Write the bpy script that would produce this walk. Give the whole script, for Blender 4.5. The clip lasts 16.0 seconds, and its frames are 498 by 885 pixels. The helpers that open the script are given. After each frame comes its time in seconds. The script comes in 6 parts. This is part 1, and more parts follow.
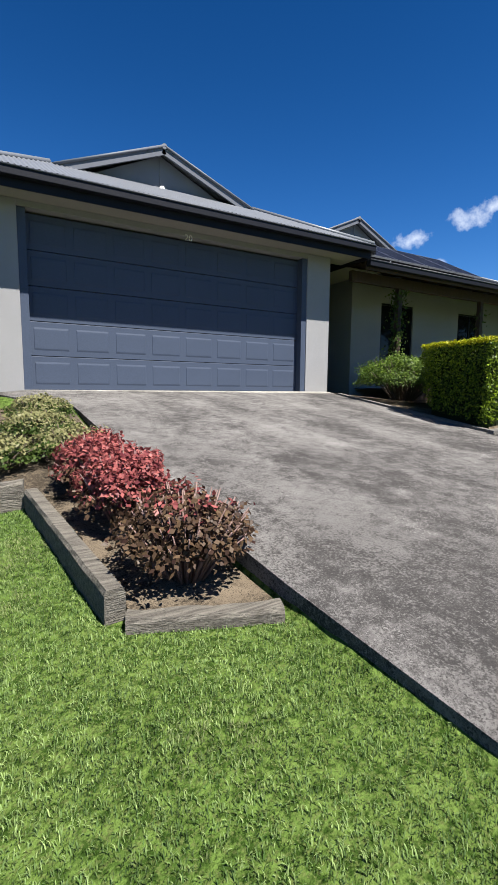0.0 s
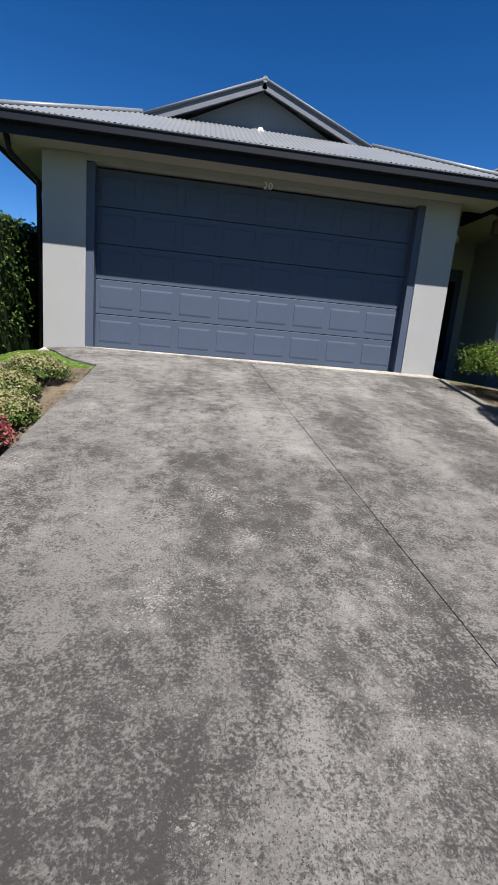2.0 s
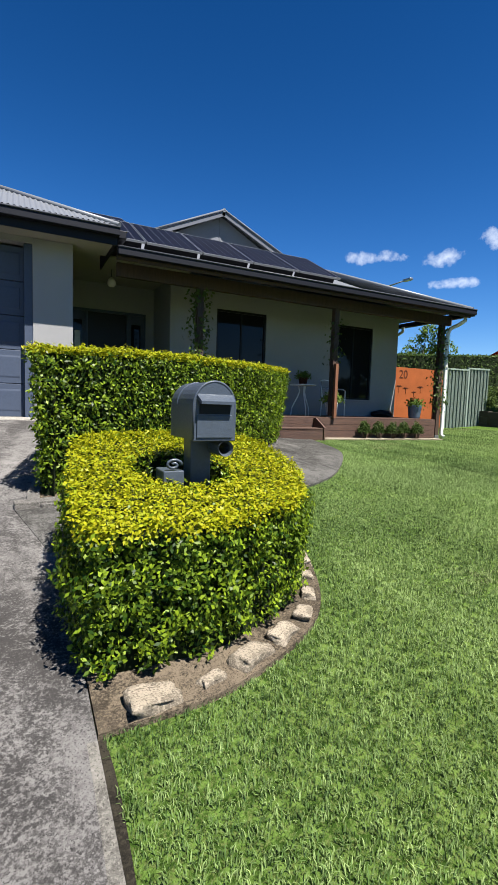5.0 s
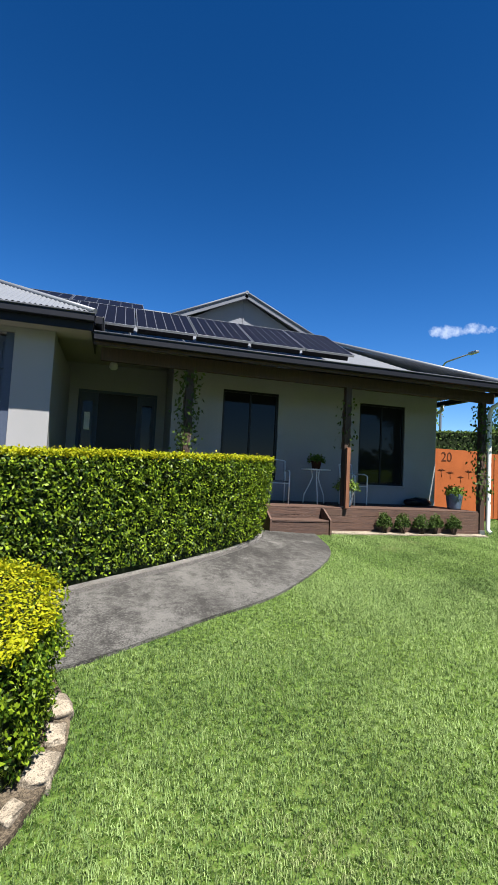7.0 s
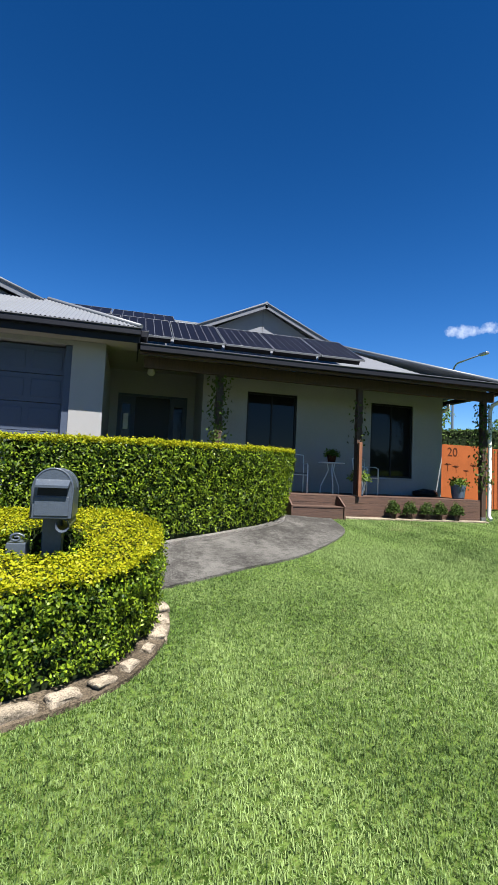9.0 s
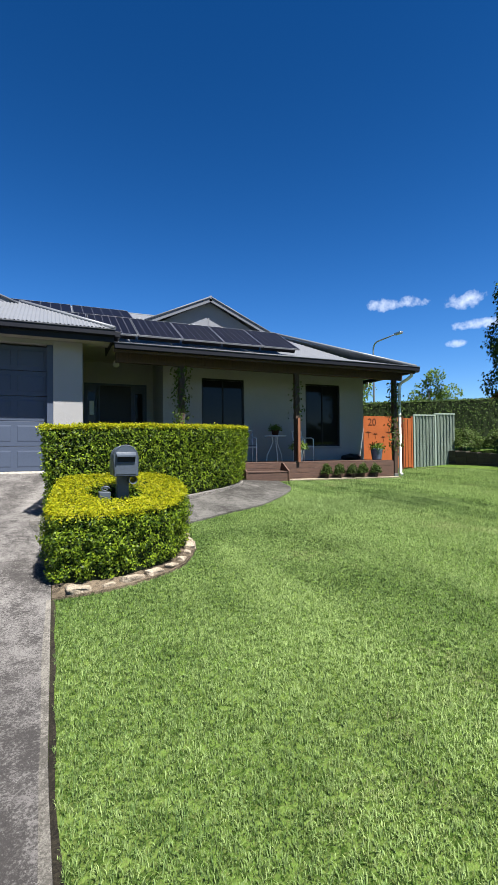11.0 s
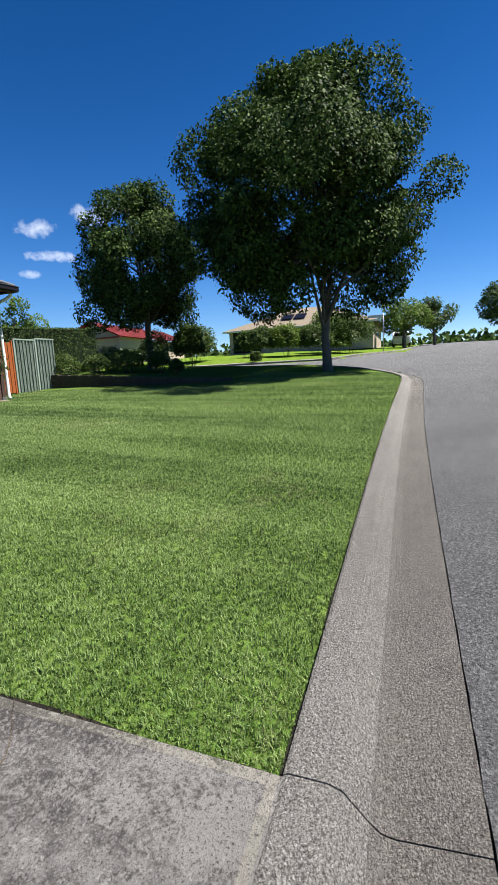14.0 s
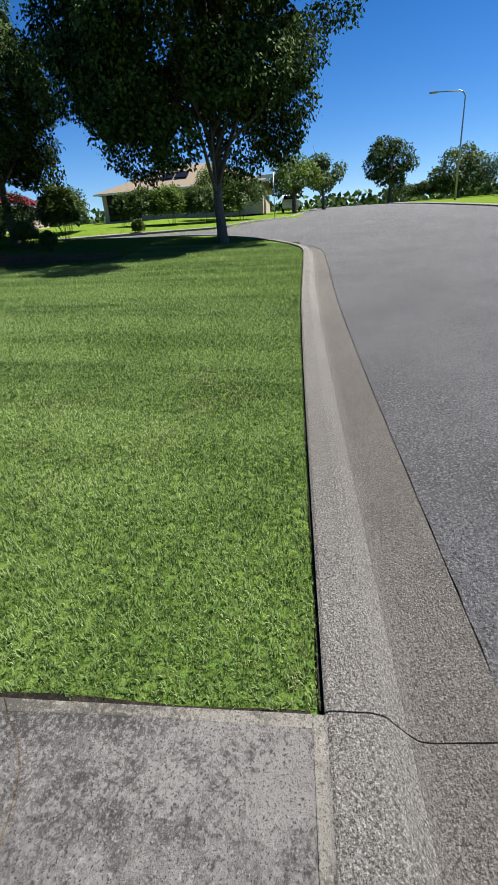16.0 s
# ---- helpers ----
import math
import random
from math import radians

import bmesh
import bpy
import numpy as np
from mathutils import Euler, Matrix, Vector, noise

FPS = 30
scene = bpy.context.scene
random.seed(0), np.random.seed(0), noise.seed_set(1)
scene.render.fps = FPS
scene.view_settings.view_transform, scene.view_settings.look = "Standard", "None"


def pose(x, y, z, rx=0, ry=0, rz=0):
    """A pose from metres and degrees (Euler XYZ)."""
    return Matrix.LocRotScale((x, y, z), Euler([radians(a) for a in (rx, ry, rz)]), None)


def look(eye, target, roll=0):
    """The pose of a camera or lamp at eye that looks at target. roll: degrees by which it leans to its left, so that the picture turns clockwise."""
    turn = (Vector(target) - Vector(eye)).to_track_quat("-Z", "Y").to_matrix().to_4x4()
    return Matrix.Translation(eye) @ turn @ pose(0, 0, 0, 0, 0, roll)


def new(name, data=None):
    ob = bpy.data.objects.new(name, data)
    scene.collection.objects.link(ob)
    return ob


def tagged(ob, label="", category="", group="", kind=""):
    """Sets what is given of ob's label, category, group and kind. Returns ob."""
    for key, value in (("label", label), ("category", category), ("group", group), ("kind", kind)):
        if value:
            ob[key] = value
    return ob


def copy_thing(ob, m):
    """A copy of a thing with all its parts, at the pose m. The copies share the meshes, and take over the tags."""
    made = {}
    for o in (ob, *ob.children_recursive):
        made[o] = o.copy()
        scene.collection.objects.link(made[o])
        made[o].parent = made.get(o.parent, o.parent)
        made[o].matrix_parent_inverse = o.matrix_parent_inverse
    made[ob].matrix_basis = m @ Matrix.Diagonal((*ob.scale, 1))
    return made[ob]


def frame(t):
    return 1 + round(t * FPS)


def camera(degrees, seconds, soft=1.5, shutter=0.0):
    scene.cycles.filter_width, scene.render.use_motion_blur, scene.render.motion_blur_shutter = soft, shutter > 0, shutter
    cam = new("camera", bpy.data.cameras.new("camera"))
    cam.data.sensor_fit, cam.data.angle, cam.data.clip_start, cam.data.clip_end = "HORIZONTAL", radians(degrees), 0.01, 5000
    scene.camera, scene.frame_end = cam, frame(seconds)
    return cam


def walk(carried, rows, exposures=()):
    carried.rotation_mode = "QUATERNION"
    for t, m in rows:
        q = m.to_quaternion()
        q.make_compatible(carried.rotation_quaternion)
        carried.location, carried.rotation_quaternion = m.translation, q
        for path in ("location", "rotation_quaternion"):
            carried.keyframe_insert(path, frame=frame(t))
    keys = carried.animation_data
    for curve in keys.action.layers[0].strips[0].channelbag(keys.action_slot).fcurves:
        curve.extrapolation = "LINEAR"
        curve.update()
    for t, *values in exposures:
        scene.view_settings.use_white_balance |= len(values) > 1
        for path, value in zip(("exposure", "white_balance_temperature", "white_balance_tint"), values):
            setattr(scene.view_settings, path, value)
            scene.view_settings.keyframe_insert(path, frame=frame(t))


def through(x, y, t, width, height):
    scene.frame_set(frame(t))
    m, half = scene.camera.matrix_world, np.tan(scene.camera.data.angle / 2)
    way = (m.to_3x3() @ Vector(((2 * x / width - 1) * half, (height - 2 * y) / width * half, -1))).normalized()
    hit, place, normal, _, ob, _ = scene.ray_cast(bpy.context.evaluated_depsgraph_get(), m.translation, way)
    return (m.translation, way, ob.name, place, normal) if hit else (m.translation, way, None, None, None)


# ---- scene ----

PATH = [
    (0, (-5.844, -7.822, 0.045), (-4.853, -6.1, -0.186), 0.5),
    (0.5, (-5.179, -7.886, 0.07), (-4.049, -6.275, -0.288), -0.7),
    (1, (-4.643, -7.778, 0.164), (-3.791, -6.01, -0.223), 1.8),
    (1.5, (-4.141, -7.657, 0.252), (-3.745, -5.752, -0.21), 5.0),
    (2, (-3.554, -7.701, 0.296), (-3.299, -5.763, -0.129), 5.1),
    (2.5, (-2.879, -7.66, 0.352), (-2.094, -5.832, 0.147), 4.1),
    (3, (-2.267, -7.699, 0.395), (-1.322, -5.941, 0.263), 2.5),
    (3.5, (-1.736, -7.851, 0.376), (-0.727, -6.128, 0.256), 1.8),
    (4, (-1.217, -7.916, 0.343), (-0.177, -6.216, 0.179), 1.4),
    (4.5, (-0.693, -7.996, 0.324), (0.31, -6.274, 0.153), 1.5),
    (5, (-0.224, -8.09, 0.347), (0.674, -6.311, 0.176), 1.9),
    (5.2, (-0.042, -8.104, 0.342), (0.798, -6.296, 0.182), 1.9),
    (7.5, (1.731, -7.855, 0.743), (2.256, -5.932, 0.906), 3.7),
    (8, (1.694, -8.147, 0.684), (2.182, -6.215, 0.846), 4.1),
    (8.5, (1.402, -8.477, 0.546), (1.885, -6.541, 0.691), 3.2),
    (11, (0.029, -10.564, 0.375), (0.808, -8.722, 0.415), -0.55),
    (11.5, (-0.455, -10.515, 0.25), (0.501, -8.759, 0.212), -0.87),
    (12, (-0.774, -10.573, 0.052), (0.453, -9.0, -0.082), -0.16),
    (12.5, (-0.931, -10.885, -0.07), (0.607, -9.618, -0.237), -0.5),
    (13, (-0.992, -10.969, -0.054), (0.723, -9.95, -0.199), -0.5),
    (13.5, (-1.013, -10.925, -0.037), (0.792, -10.081, -0.208), -1.8),
    (14, (-1.042, -10.713, -0.029), (0.829, -10.067, -0.319), -3.0),
    (14.5, (-1.039, -10.524, 0.018), (0.85, -10.061, -0.445), -3.8),
    (15, (-0.971, -10.402, -0.008), (0.898, -10.043, -0.622), -4.0),
    (15.5, (-0.837, -10.339, 0.074), (1.0, -10.063, -0.666), -4.5),
    (16, (-0.813, -10.316, 0.09), (1.001, -10.104, -0.725), -4.4),
]
cam = camera(56.9, 16.0)
walk(cam, [(t, look(eye, target, roll)) for t, eye, target, roll in PATH], ((0, 1.50), (3.5, 1.42), (5, 1.56), (7, 1.72), (11.5, 1.68), (12.5, 1.54), (14.5, 1.52), (16, 1.41)))

# ---- light ----
SUN = Vector((0.17, -0.50, 1.0)).normalized()
sun = new("sun", bpy.data.lights.new("sun", "SUN"))
sun.data.energy, sun.data.angle, sun.data.color = 5.0, radians(0.5), (1.0, 0.95, 0.87)
sun.matrix_world = look((0, 0, 60), Vector((0, 0, 60)) - SUN)


def make_sky():
    w = bpy.data.worlds.new("sky")
    scene.world = w
    w.use_nodes = True
    nt = w.node_tree
    bg = nt.nodes["Background"]
    sky = nt.nodes.new("ShaderNodeTexSky")
    sky.sky_type, sky.sun_disc = "NISHITA", False
    sky.sun_elevation, sky.sun_rotation = math.asin(SUN.z), math.atan2(SUN.x, SUN.y)
    sky.air_density, sky.dust_density, sky.ozone_density = 0.9, 0.0, 6.0
    rich = nt.nodes.new("ShaderNodeHueSaturation")
    rich.inputs["Saturation"].default_value = 1.29
    rich.inputs["Hue"].default_value = 0.508
    nt.links.new(sky.outputs[0], rich.inputs["Color"])
    # clear dry air: deep overhead, lighter towards the horizon
    deep = nt.nodes.new("ShaderNodeMix")
    deep.data_type, deep.blend_type = "RGBA", "MULTIPLY"
    deep.inputs[0].default_value = 1.0
    nt.links.new(rich.outputs[0], deep.inputs[6])
    colour = deep.outputs[2]
    # small fair-weather clouds: bearing, height, half width and half height in degrees
    coord = nt.nodes.new("ShaderNodeTexCoord").outputs["Generated"]

    def maths(kind, a, b=None, c=None):
        n = nt.nodes.new("ShaderNodeMath")
        n.operation = kind
        for k, v in enumerate((a, b, c)):
            if isinstance(v, bpy.types.NodeSocket):
                nt.links.new(v, n.inputs[k])
            elif v is not None:
                n.inputs[k].default_value = v
        return n.outputs[0]

    def along(v):
        n = nt.nodes.new("ShaderNodeVectorMath")
        n.operation = "DOT_PRODUCT"
        nt.links.new(coord, n.inputs[0])
        n.inputs[1].default_value = v
        return n.outputs["Value"]

    rise = nt.nodes.new("ShaderNodeMapRange")
    rise.interpolation_type = "SMOOTHSTEP"
    nt.links.new(along((0, 0, 1)), rise.inputs[0])
    rise.inputs[1].default_value, rise.inputs[2].default_value, rise.inputs[3].default_value, rise.inputs[4].default_value = 0.05, 0.80, 1.14, 0.68
    tint = nt.nodes.new("ShaderNodeCombineColor")
    for k in range(3):
        nt.links.new(rise.outputs[0], tint.inputs[k])
    nt.links.new(tint.outputs[0], deep.inputs[7])
    puff = nt.nodes.new("ShaderNodeTexNoise")
    puff.inputs["Scale"].default_value, puff.inputs["Detail"].default_value, puff.inputs["Roughness"].default_value = 26, 7, 0.62
    nt.links.new(coord, puff.inputs["Vector"])
    total = None
    for bearing, height, wide, high in ((48.8, 16.9, 4.2, 0.75), (41.7, 16.5, 2.0, 1.1), (39.8, 13.8, 2.8, 0.65), (42.6, 11.9, 1.3, 0.45), (35.7, 18.0, 2.3, 1.2), (33.4, 18.9, 1.7, 0.85)):
        a, e = radians(bearing), radians(height)
        right = Vector((math.sin(a), -math.cos(a), 0))
        ahead = Vector((math.cos(a) * math.cos(e), math.sin(a) * math.cos(e), math.sin(e)))
        up = right.cross(ahead)
        u = maths("DIVIDE", along(right), math.sin(radians(wide)))
        v = maths("DIVIDE", along(up), math.sin(radians(high)))
        far = maths("ADD", maths("MULTIPLY", u, u), maths("MULTIPLY", v, v))
        ragged = maths("MULTIPLY_ADD", maths("SUBTRACT", puff.outputs[0], 0.5), -5.0, far)
        n = nt.nodes.new("ShaderNodeMapRange")
        nt.links.new(ragged, n.inputs[0])
        n.inputs[1].default_value, n.inputs[2].default_value, n.inputs[3].default_value, n.inputs[4].default_value = 0.8, -1.1, 0.0, 0.75
        front = maths("GREATER_THAN", along(ahead), 0.9)
        one = maths("MULTIPLY", n.outputs[0], front)
        total = one if total is None else maths("MAXIMUM", total, one)
    mix = nt.nodes.new("ShaderNodeMix")
    mix.data_type = "RGBA"
    nt.links.new(total, mix.inputs[0])
    nt.links.new(colour, mix.inputs[6])
    mix.inputs[7].default_value = (10.0, 10.6, 11.4, 1)
    nt.links.new(mix.outputs[2], bg.inputs[0])
    bg.inputs[1].default_value = 0.046


make_sky()


# ---- materials ----
def mat(name, base, rough=0.7, metal=0.0):
    m = bpy.data.materials.new(name)
    m.use_nodes = True
    b = m.node_tree.nodes["Principled BSDF"]
    b.inputs["Base Color"].default_value = (*base, 1)
    b.inputs["Roughness"].default_value = rough
    b.inputs["Metallic"].default_value = metal
    return m


def mixed(m, factor, a, b, kind="MIX"):
    """A colour mix node; each of factor, a and b is a socket or a value."""
    n = m.node_tree.nodes.new("ShaderNodeMix")
    n.data_type, n.blend_type = "RGBA", kind
    for key, v in ((0, factor), (6, a), (7, b)):
        if isinstance(v, bpy.types.NodeSocket):
            m.node_tree.links.new(v, n.inputs[key])
        else:
            n.inputs[key].default_value = v if key == 0 else (*v, 1)
    return n.outputs[2]


def coords(m, stretch=(1, 1, 1)):
    n, p = m.node_tree.nodes.new("ShaderNodeTexCoord"), m.node_tree.nodes.new("ShaderNodeMapping")
    p.inputs["Scale"].default_value = stretch
    m.node_tree.links.new(n.outputs["Object"], p.inputs[0])
    return p.outputs[0]


def grain(m, scale, detail=4, lo=0.35, hi=0.65, at=None, rough=0.6):
    """Noise, stretched so that lo becomes 0 and hi becomes 1."""
    n, r = m.node_tree.nodes.new("ShaderNodeTexNoise"), m.node_tree.nodes.new("ShaderNodeMapRange")
    n.inputs["Scale"].default_value, n.inputs["Detail"].default_value, n.inputs["Roughness"].default_value = scale, detail, rough
    m.node_tree.links.new(at or coords(m), n.inputs["Vector"])
    r.inputs[1].default_value, r.inputs[2].default_value = lo, hi
    m.node_tree.links.new(n.outputs[0], r.inputs[0])
    return r.outputs[0]


def island(m, lo=0.0, hi=1.0):
    g, r = m.node_tree.nodes.new("ShaderNodeNewGeometry"), m.node_tree.nodes.new("ShaderNodeMapRange")
    r.inputs[3].default_value, r.inputs[4].default_value = lo, hi
    m.node_tree.links.new(g.outputs["Random Per Island"], r.inputs[0])
    return r.outputs[0]


def each(m):
    return m.node_tree.nodes.new("ShaderNodeObjectInfo").outputs["Random"]


def finish(m, colour=None, bump=None, strength=0.3, depth=0.01, rough=None):
    b, links = m.node_tree.nodes["Principled BSDF"], m.node_tree.links
    if colour is not None:
        links.new(colour, b.inputs["Base Color"])
    if rough is not None:
        links.new(rough, b.inputs["Roughness"])
    if bump is not None:
        n = m.node_tree.nodes.new("ShaderNodeBump")
        n.inputs["Strength"].default_value, n.inputs["Distance"].default_value = strength, depth
        links.new(bump, n.inputs["Height"])
        links.new(n.outputs[0], b.inputs["Normal"])
    return m


def plain(name, base, rough=0.6, metal=0.0, wear=0.25, scale=6.0, bump=0.15, fine=60.0, sheen=0.15):
    """Paint or the like: blotches, fine grain and a little relief."""
    m = mat(name, base, rough, metal)
    m.node_tree.nodes["Principled BSDF"].inputs["Specular IOR Level"].default_value = sheen
    dark = tuple(c * (1 - wear) for c in base)
    c = mixed(m, grain(m, scale), base, dark)
    c = mixed(m, grain(m, fine, 2, 0.3, 0.7), c, tuple(min(1, v * 1.12) for v in base))
    return finish(m, c, grain(m, fine * 2, 3), bump, 0.004)


def layered(m, layers, lo, hi):
    """Several noises of different scale added up, then cut between lo and hi. layers: scale, weight, detail, stretch."""
    total = None
    for scale, weight, detail, stretch in layers:
        n, f = m.node_tree.nodes.new("ShaderNodeTexNoise"), m.node_tree.nodes.new("ShaderNodeMath")
        n.inputs["Scale"].default_value, n.inputs["Detail"].default_value, n.inputs["Roughness"].default_value = scale, detail, 0.7
        m.node_tree.links.new(coords(m, stretch), n.inputs["Vector"])
        f.operation = "MULTIPLY_ADD"
        m.node_tree.links.new(n.outputs[0], f.inputs[0])
        f.inputs[1].default_value, f.inputs[2].default_value = weight, -0.5 * weight
        if total is not None:
            m.node_tree.links.new(total, f.inputs[2])
            f.inputs[1].default_value = weight
        total = f.outputs[0]
    r = m.node_tree.nodes.new("ShaderNodeMapRange")
    rest = 0.5 * sum(w for _, w, _, _ in layers[1:])
    r.inputs[1].default_value, r.inputs[2].default_value = lo + rest, hi + rest
    m.node_tree.links.new(total, r.inputs[0])
    return r.outputs[0]


def concrete_mat(name, light, dark):
    """Old concrete: broad stains, lichen-dark crusts with crisp edges and a pitted face."""
    m = mat(name, light, 0.95)
    m.node_tree.nodes["Principled BSDF"].inputs["Specular IOR Level"].default_value = 0.2
    long = (1.0, 0.5, 1)
    c = mixed(m, grain(m, 0.7, 6, 0.36, 0.62, coords(m, long), 0.6), tuple(v * 1.08 for v in light), tuple(v * 0.78 for v in light))
    c = mixed(m, layered(m, ((0.9, 1.0, 5, long), (5, 0.45, 5, (1, 1, 1))), 0.02, 0.22), c, mixed(m, 0.62, c, dark))
    # lichen: specks that crowd together in patches
    crust = layered(m, ((1.3, 0.9, 5, long), (11, 0.55, 5, (1, 1, 1)), (74, 1.0, 4, (1, 1, 1))), -0.09, 0.11)
    c = mixed(m, crust, c, tuple(v * 0.50 for v in dark))
    c = mixed(m, layered(m, ((7, 0.9, 5, (1, 1, 1)), (56, 0.8, 5, (1, 1, 1))), 0.06, 0.22), c, tuple(v * 0.55 for v in dark))
    c = mixed(m, layered(m, ((2.3, 0.8, 4, (1, 1, 1)), (74, 0.9, 4, (1, 1, 1))), 0.08, 0.24), c, tuple(v * 1.3 for v in light))
    c = mixed(m, grain(m, 150, 3, 0.56, 0.64, rough=0.7), c, tuple(v * 0.4 for v in dark))
    return finish(m, c, grain(m, 75, 6, 0.3, 0.7, rough=0.8), 0.8, 0.007)


def aggregate_mat(name, light, dark, size=1.0):
    """Exposed small stones in a worn matrix."""
    m = mat(name, light, 0.92)
    m.node_tree.nodes["Principled BSDF"].inputs["Specular IOR Level"].default_value = 0.25
    c = mixed(m, grain(m, 0.8, 5, 0.38, 0.64), light, mixed(m, 0.45, light, dark))
    c = mixed(m, layered(m, ((3, 0.6, 5, (1, 1, 1)), (50, 0.8, 5, (1, 1, 1))), 0.02, 0.20), c, mixed(m, 0.45, c, dark))
    c = mixed(m, grain(m, 100 / size, 4, 0.51, 0.60, rough=0.75), c, dark)
    c = mixed(m, grain(m, 190, 3, 0.53, 0.60, rough=0.7), c, tuple(v * 0.8 for v in dark))
    c = mixed(m, grain(m, 135 / size, 3, 0.53, 0.62), c, tuple(v * 1.5 for v in light))
    return finish(m, c, grain(m, 110, 4, 0.35, 0.65, rough=0.7), 1.0, 0.010)


def leaf_mat(name, a, b, c=None, rough=0.42, through=0.35, gloss=0.14, skew=1.0):
    """Leaves: colour varies from leaf to leaf, and some light passes through."""
    m = mat(name, a, rough)
    pick = m.node_tree.nodes.new("ShaderNodeMath")
    pick.operation = "POWER"
    m.node_tree.links.new(island(m), pick.inputs[0])
    pick.inputs[1].default_value = skew
    col = mixed(m, pick.outputs[0], a, b)
    if c:
        col = mixed(m, grain(m, 3.0, 3, 0.45, 0.65), col, c)
    finish(m, col)
    nt = m.node_tree
    p, out = nt.nodes["Principled BSDF"], nt.nodes["Material Output"]
    p.inputs["Specular IOR Level"].default_value = gloss
    t, x = nt.nodes.new("ShaderNodeBsdfTranslucent"), nt.nodes.new("ShaderNodeMixShader")
    nt.links.new(col, t.inputs[0])
    x.inputs[0].default_value = through
    nt.links.new(p.outputs[0], x.inputs[1])
    nt.links.new(t.outputs[0], x.inputs[2])
    nt.links.new(x.outputs[0], out.inputs[0])
    return m


def wood_mat(name, a, b, along=(1, 14, 14), rough=0.7, scale=2.5, bump=0.5):
    m = mat(name, a, rough)
    at = coords(m, along)
    c = mixed(m, grain(m, scale, 6, 0.35, 0.65, at), a, b)
    c = mixed(m, grain(m, scale * 4, 5, 0.55, 0.72, at), c, tuple(v * 0.45 for v in b))
    c = mixed(m, each(m), c, mixed(m, 0.5, c, tuple(v * 0.7 for v in b)))
    return finish(m, c, grain(m, scale * 3, 6, 0.3, 0.7, at), bump, 0.006)


def lawn_mat():
    m = mat("lawn_soil_and_thatch", (0.10, 0.16, 0.04), 0.95)
    m.node_tree.nodes["Principled BSDF"].inputs["Specular IOR Level"].default_value = 0.0
    c = mixed(m, grain(m, 0.6, 4, 0.40, 0.60), (0.085, 0.150, 0.029), (0.112, 0.172, 0.041))
    # dark speckle: shade deep between the blades, put into the colour
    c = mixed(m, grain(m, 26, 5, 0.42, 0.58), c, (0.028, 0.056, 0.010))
    c = mixed(m, grain(m, 90, 4, 0.50, 0.65), c, (0.10, 0.13, 0.04))
    # paler turf colour from x = 15.5 outward, past where the blades end
    split = m.node_tree.nodes.new("ShaderNodeSeparateXYZ")
    m.node_tree.links.new(coords(m), split.inputs[0])
    beyond = m.node_tree.nodes.new("ShaderNodeMapRange")
    m.node_tree.links.new(split.outputs[0], beyond.inputs[0])
    beyond.inputs[1].default_value, beyond.inputs[2].default_value = 15.5, 22.0
    pale = mixed(m, grain(m, 2.5, 6, 0.38, 0.62), (0.085, 0.150, 0.016), (0.120, 0.178, 0.030))
    c = mixed(m, beyond.outputs[0], c, pale)
    return finish(m, c, grain(m, 60, 6, 0.3, 0.7), 0.8, 0.02)


def blade_mat(name, a, b, dry):
    m = mat(name, a, 0.65)
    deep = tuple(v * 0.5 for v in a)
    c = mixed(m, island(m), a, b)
    # tufts: dark gaps and pale lying tips, their shade and sheen in the colour
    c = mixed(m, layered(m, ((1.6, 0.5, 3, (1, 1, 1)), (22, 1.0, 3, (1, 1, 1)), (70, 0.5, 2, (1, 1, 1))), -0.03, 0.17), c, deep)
    c = mixed(m, grain(m, 0.8, 3, 0.40, 0.66), c, mixed(m, 0.45, c, tuple(v * 0.8 for v in a)))
    c = mixed(m, layered(m, ((0.45, 1.0, 4, (1, 1, 1)), (16, 0.35, 3, (1, 1, 1))), 0.09, 0.26), c, mixed(m, 0.7, c, dry))
    # mowing bands: the paler sheen of laid-over grass put into the colour
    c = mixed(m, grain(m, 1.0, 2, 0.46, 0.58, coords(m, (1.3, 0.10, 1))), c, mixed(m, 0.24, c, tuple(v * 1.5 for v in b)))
    m.node_tree.nodes["Principled BSDF"].inputs["Specular IOR Level"].default_value = 0.12
    return finish(m, c)


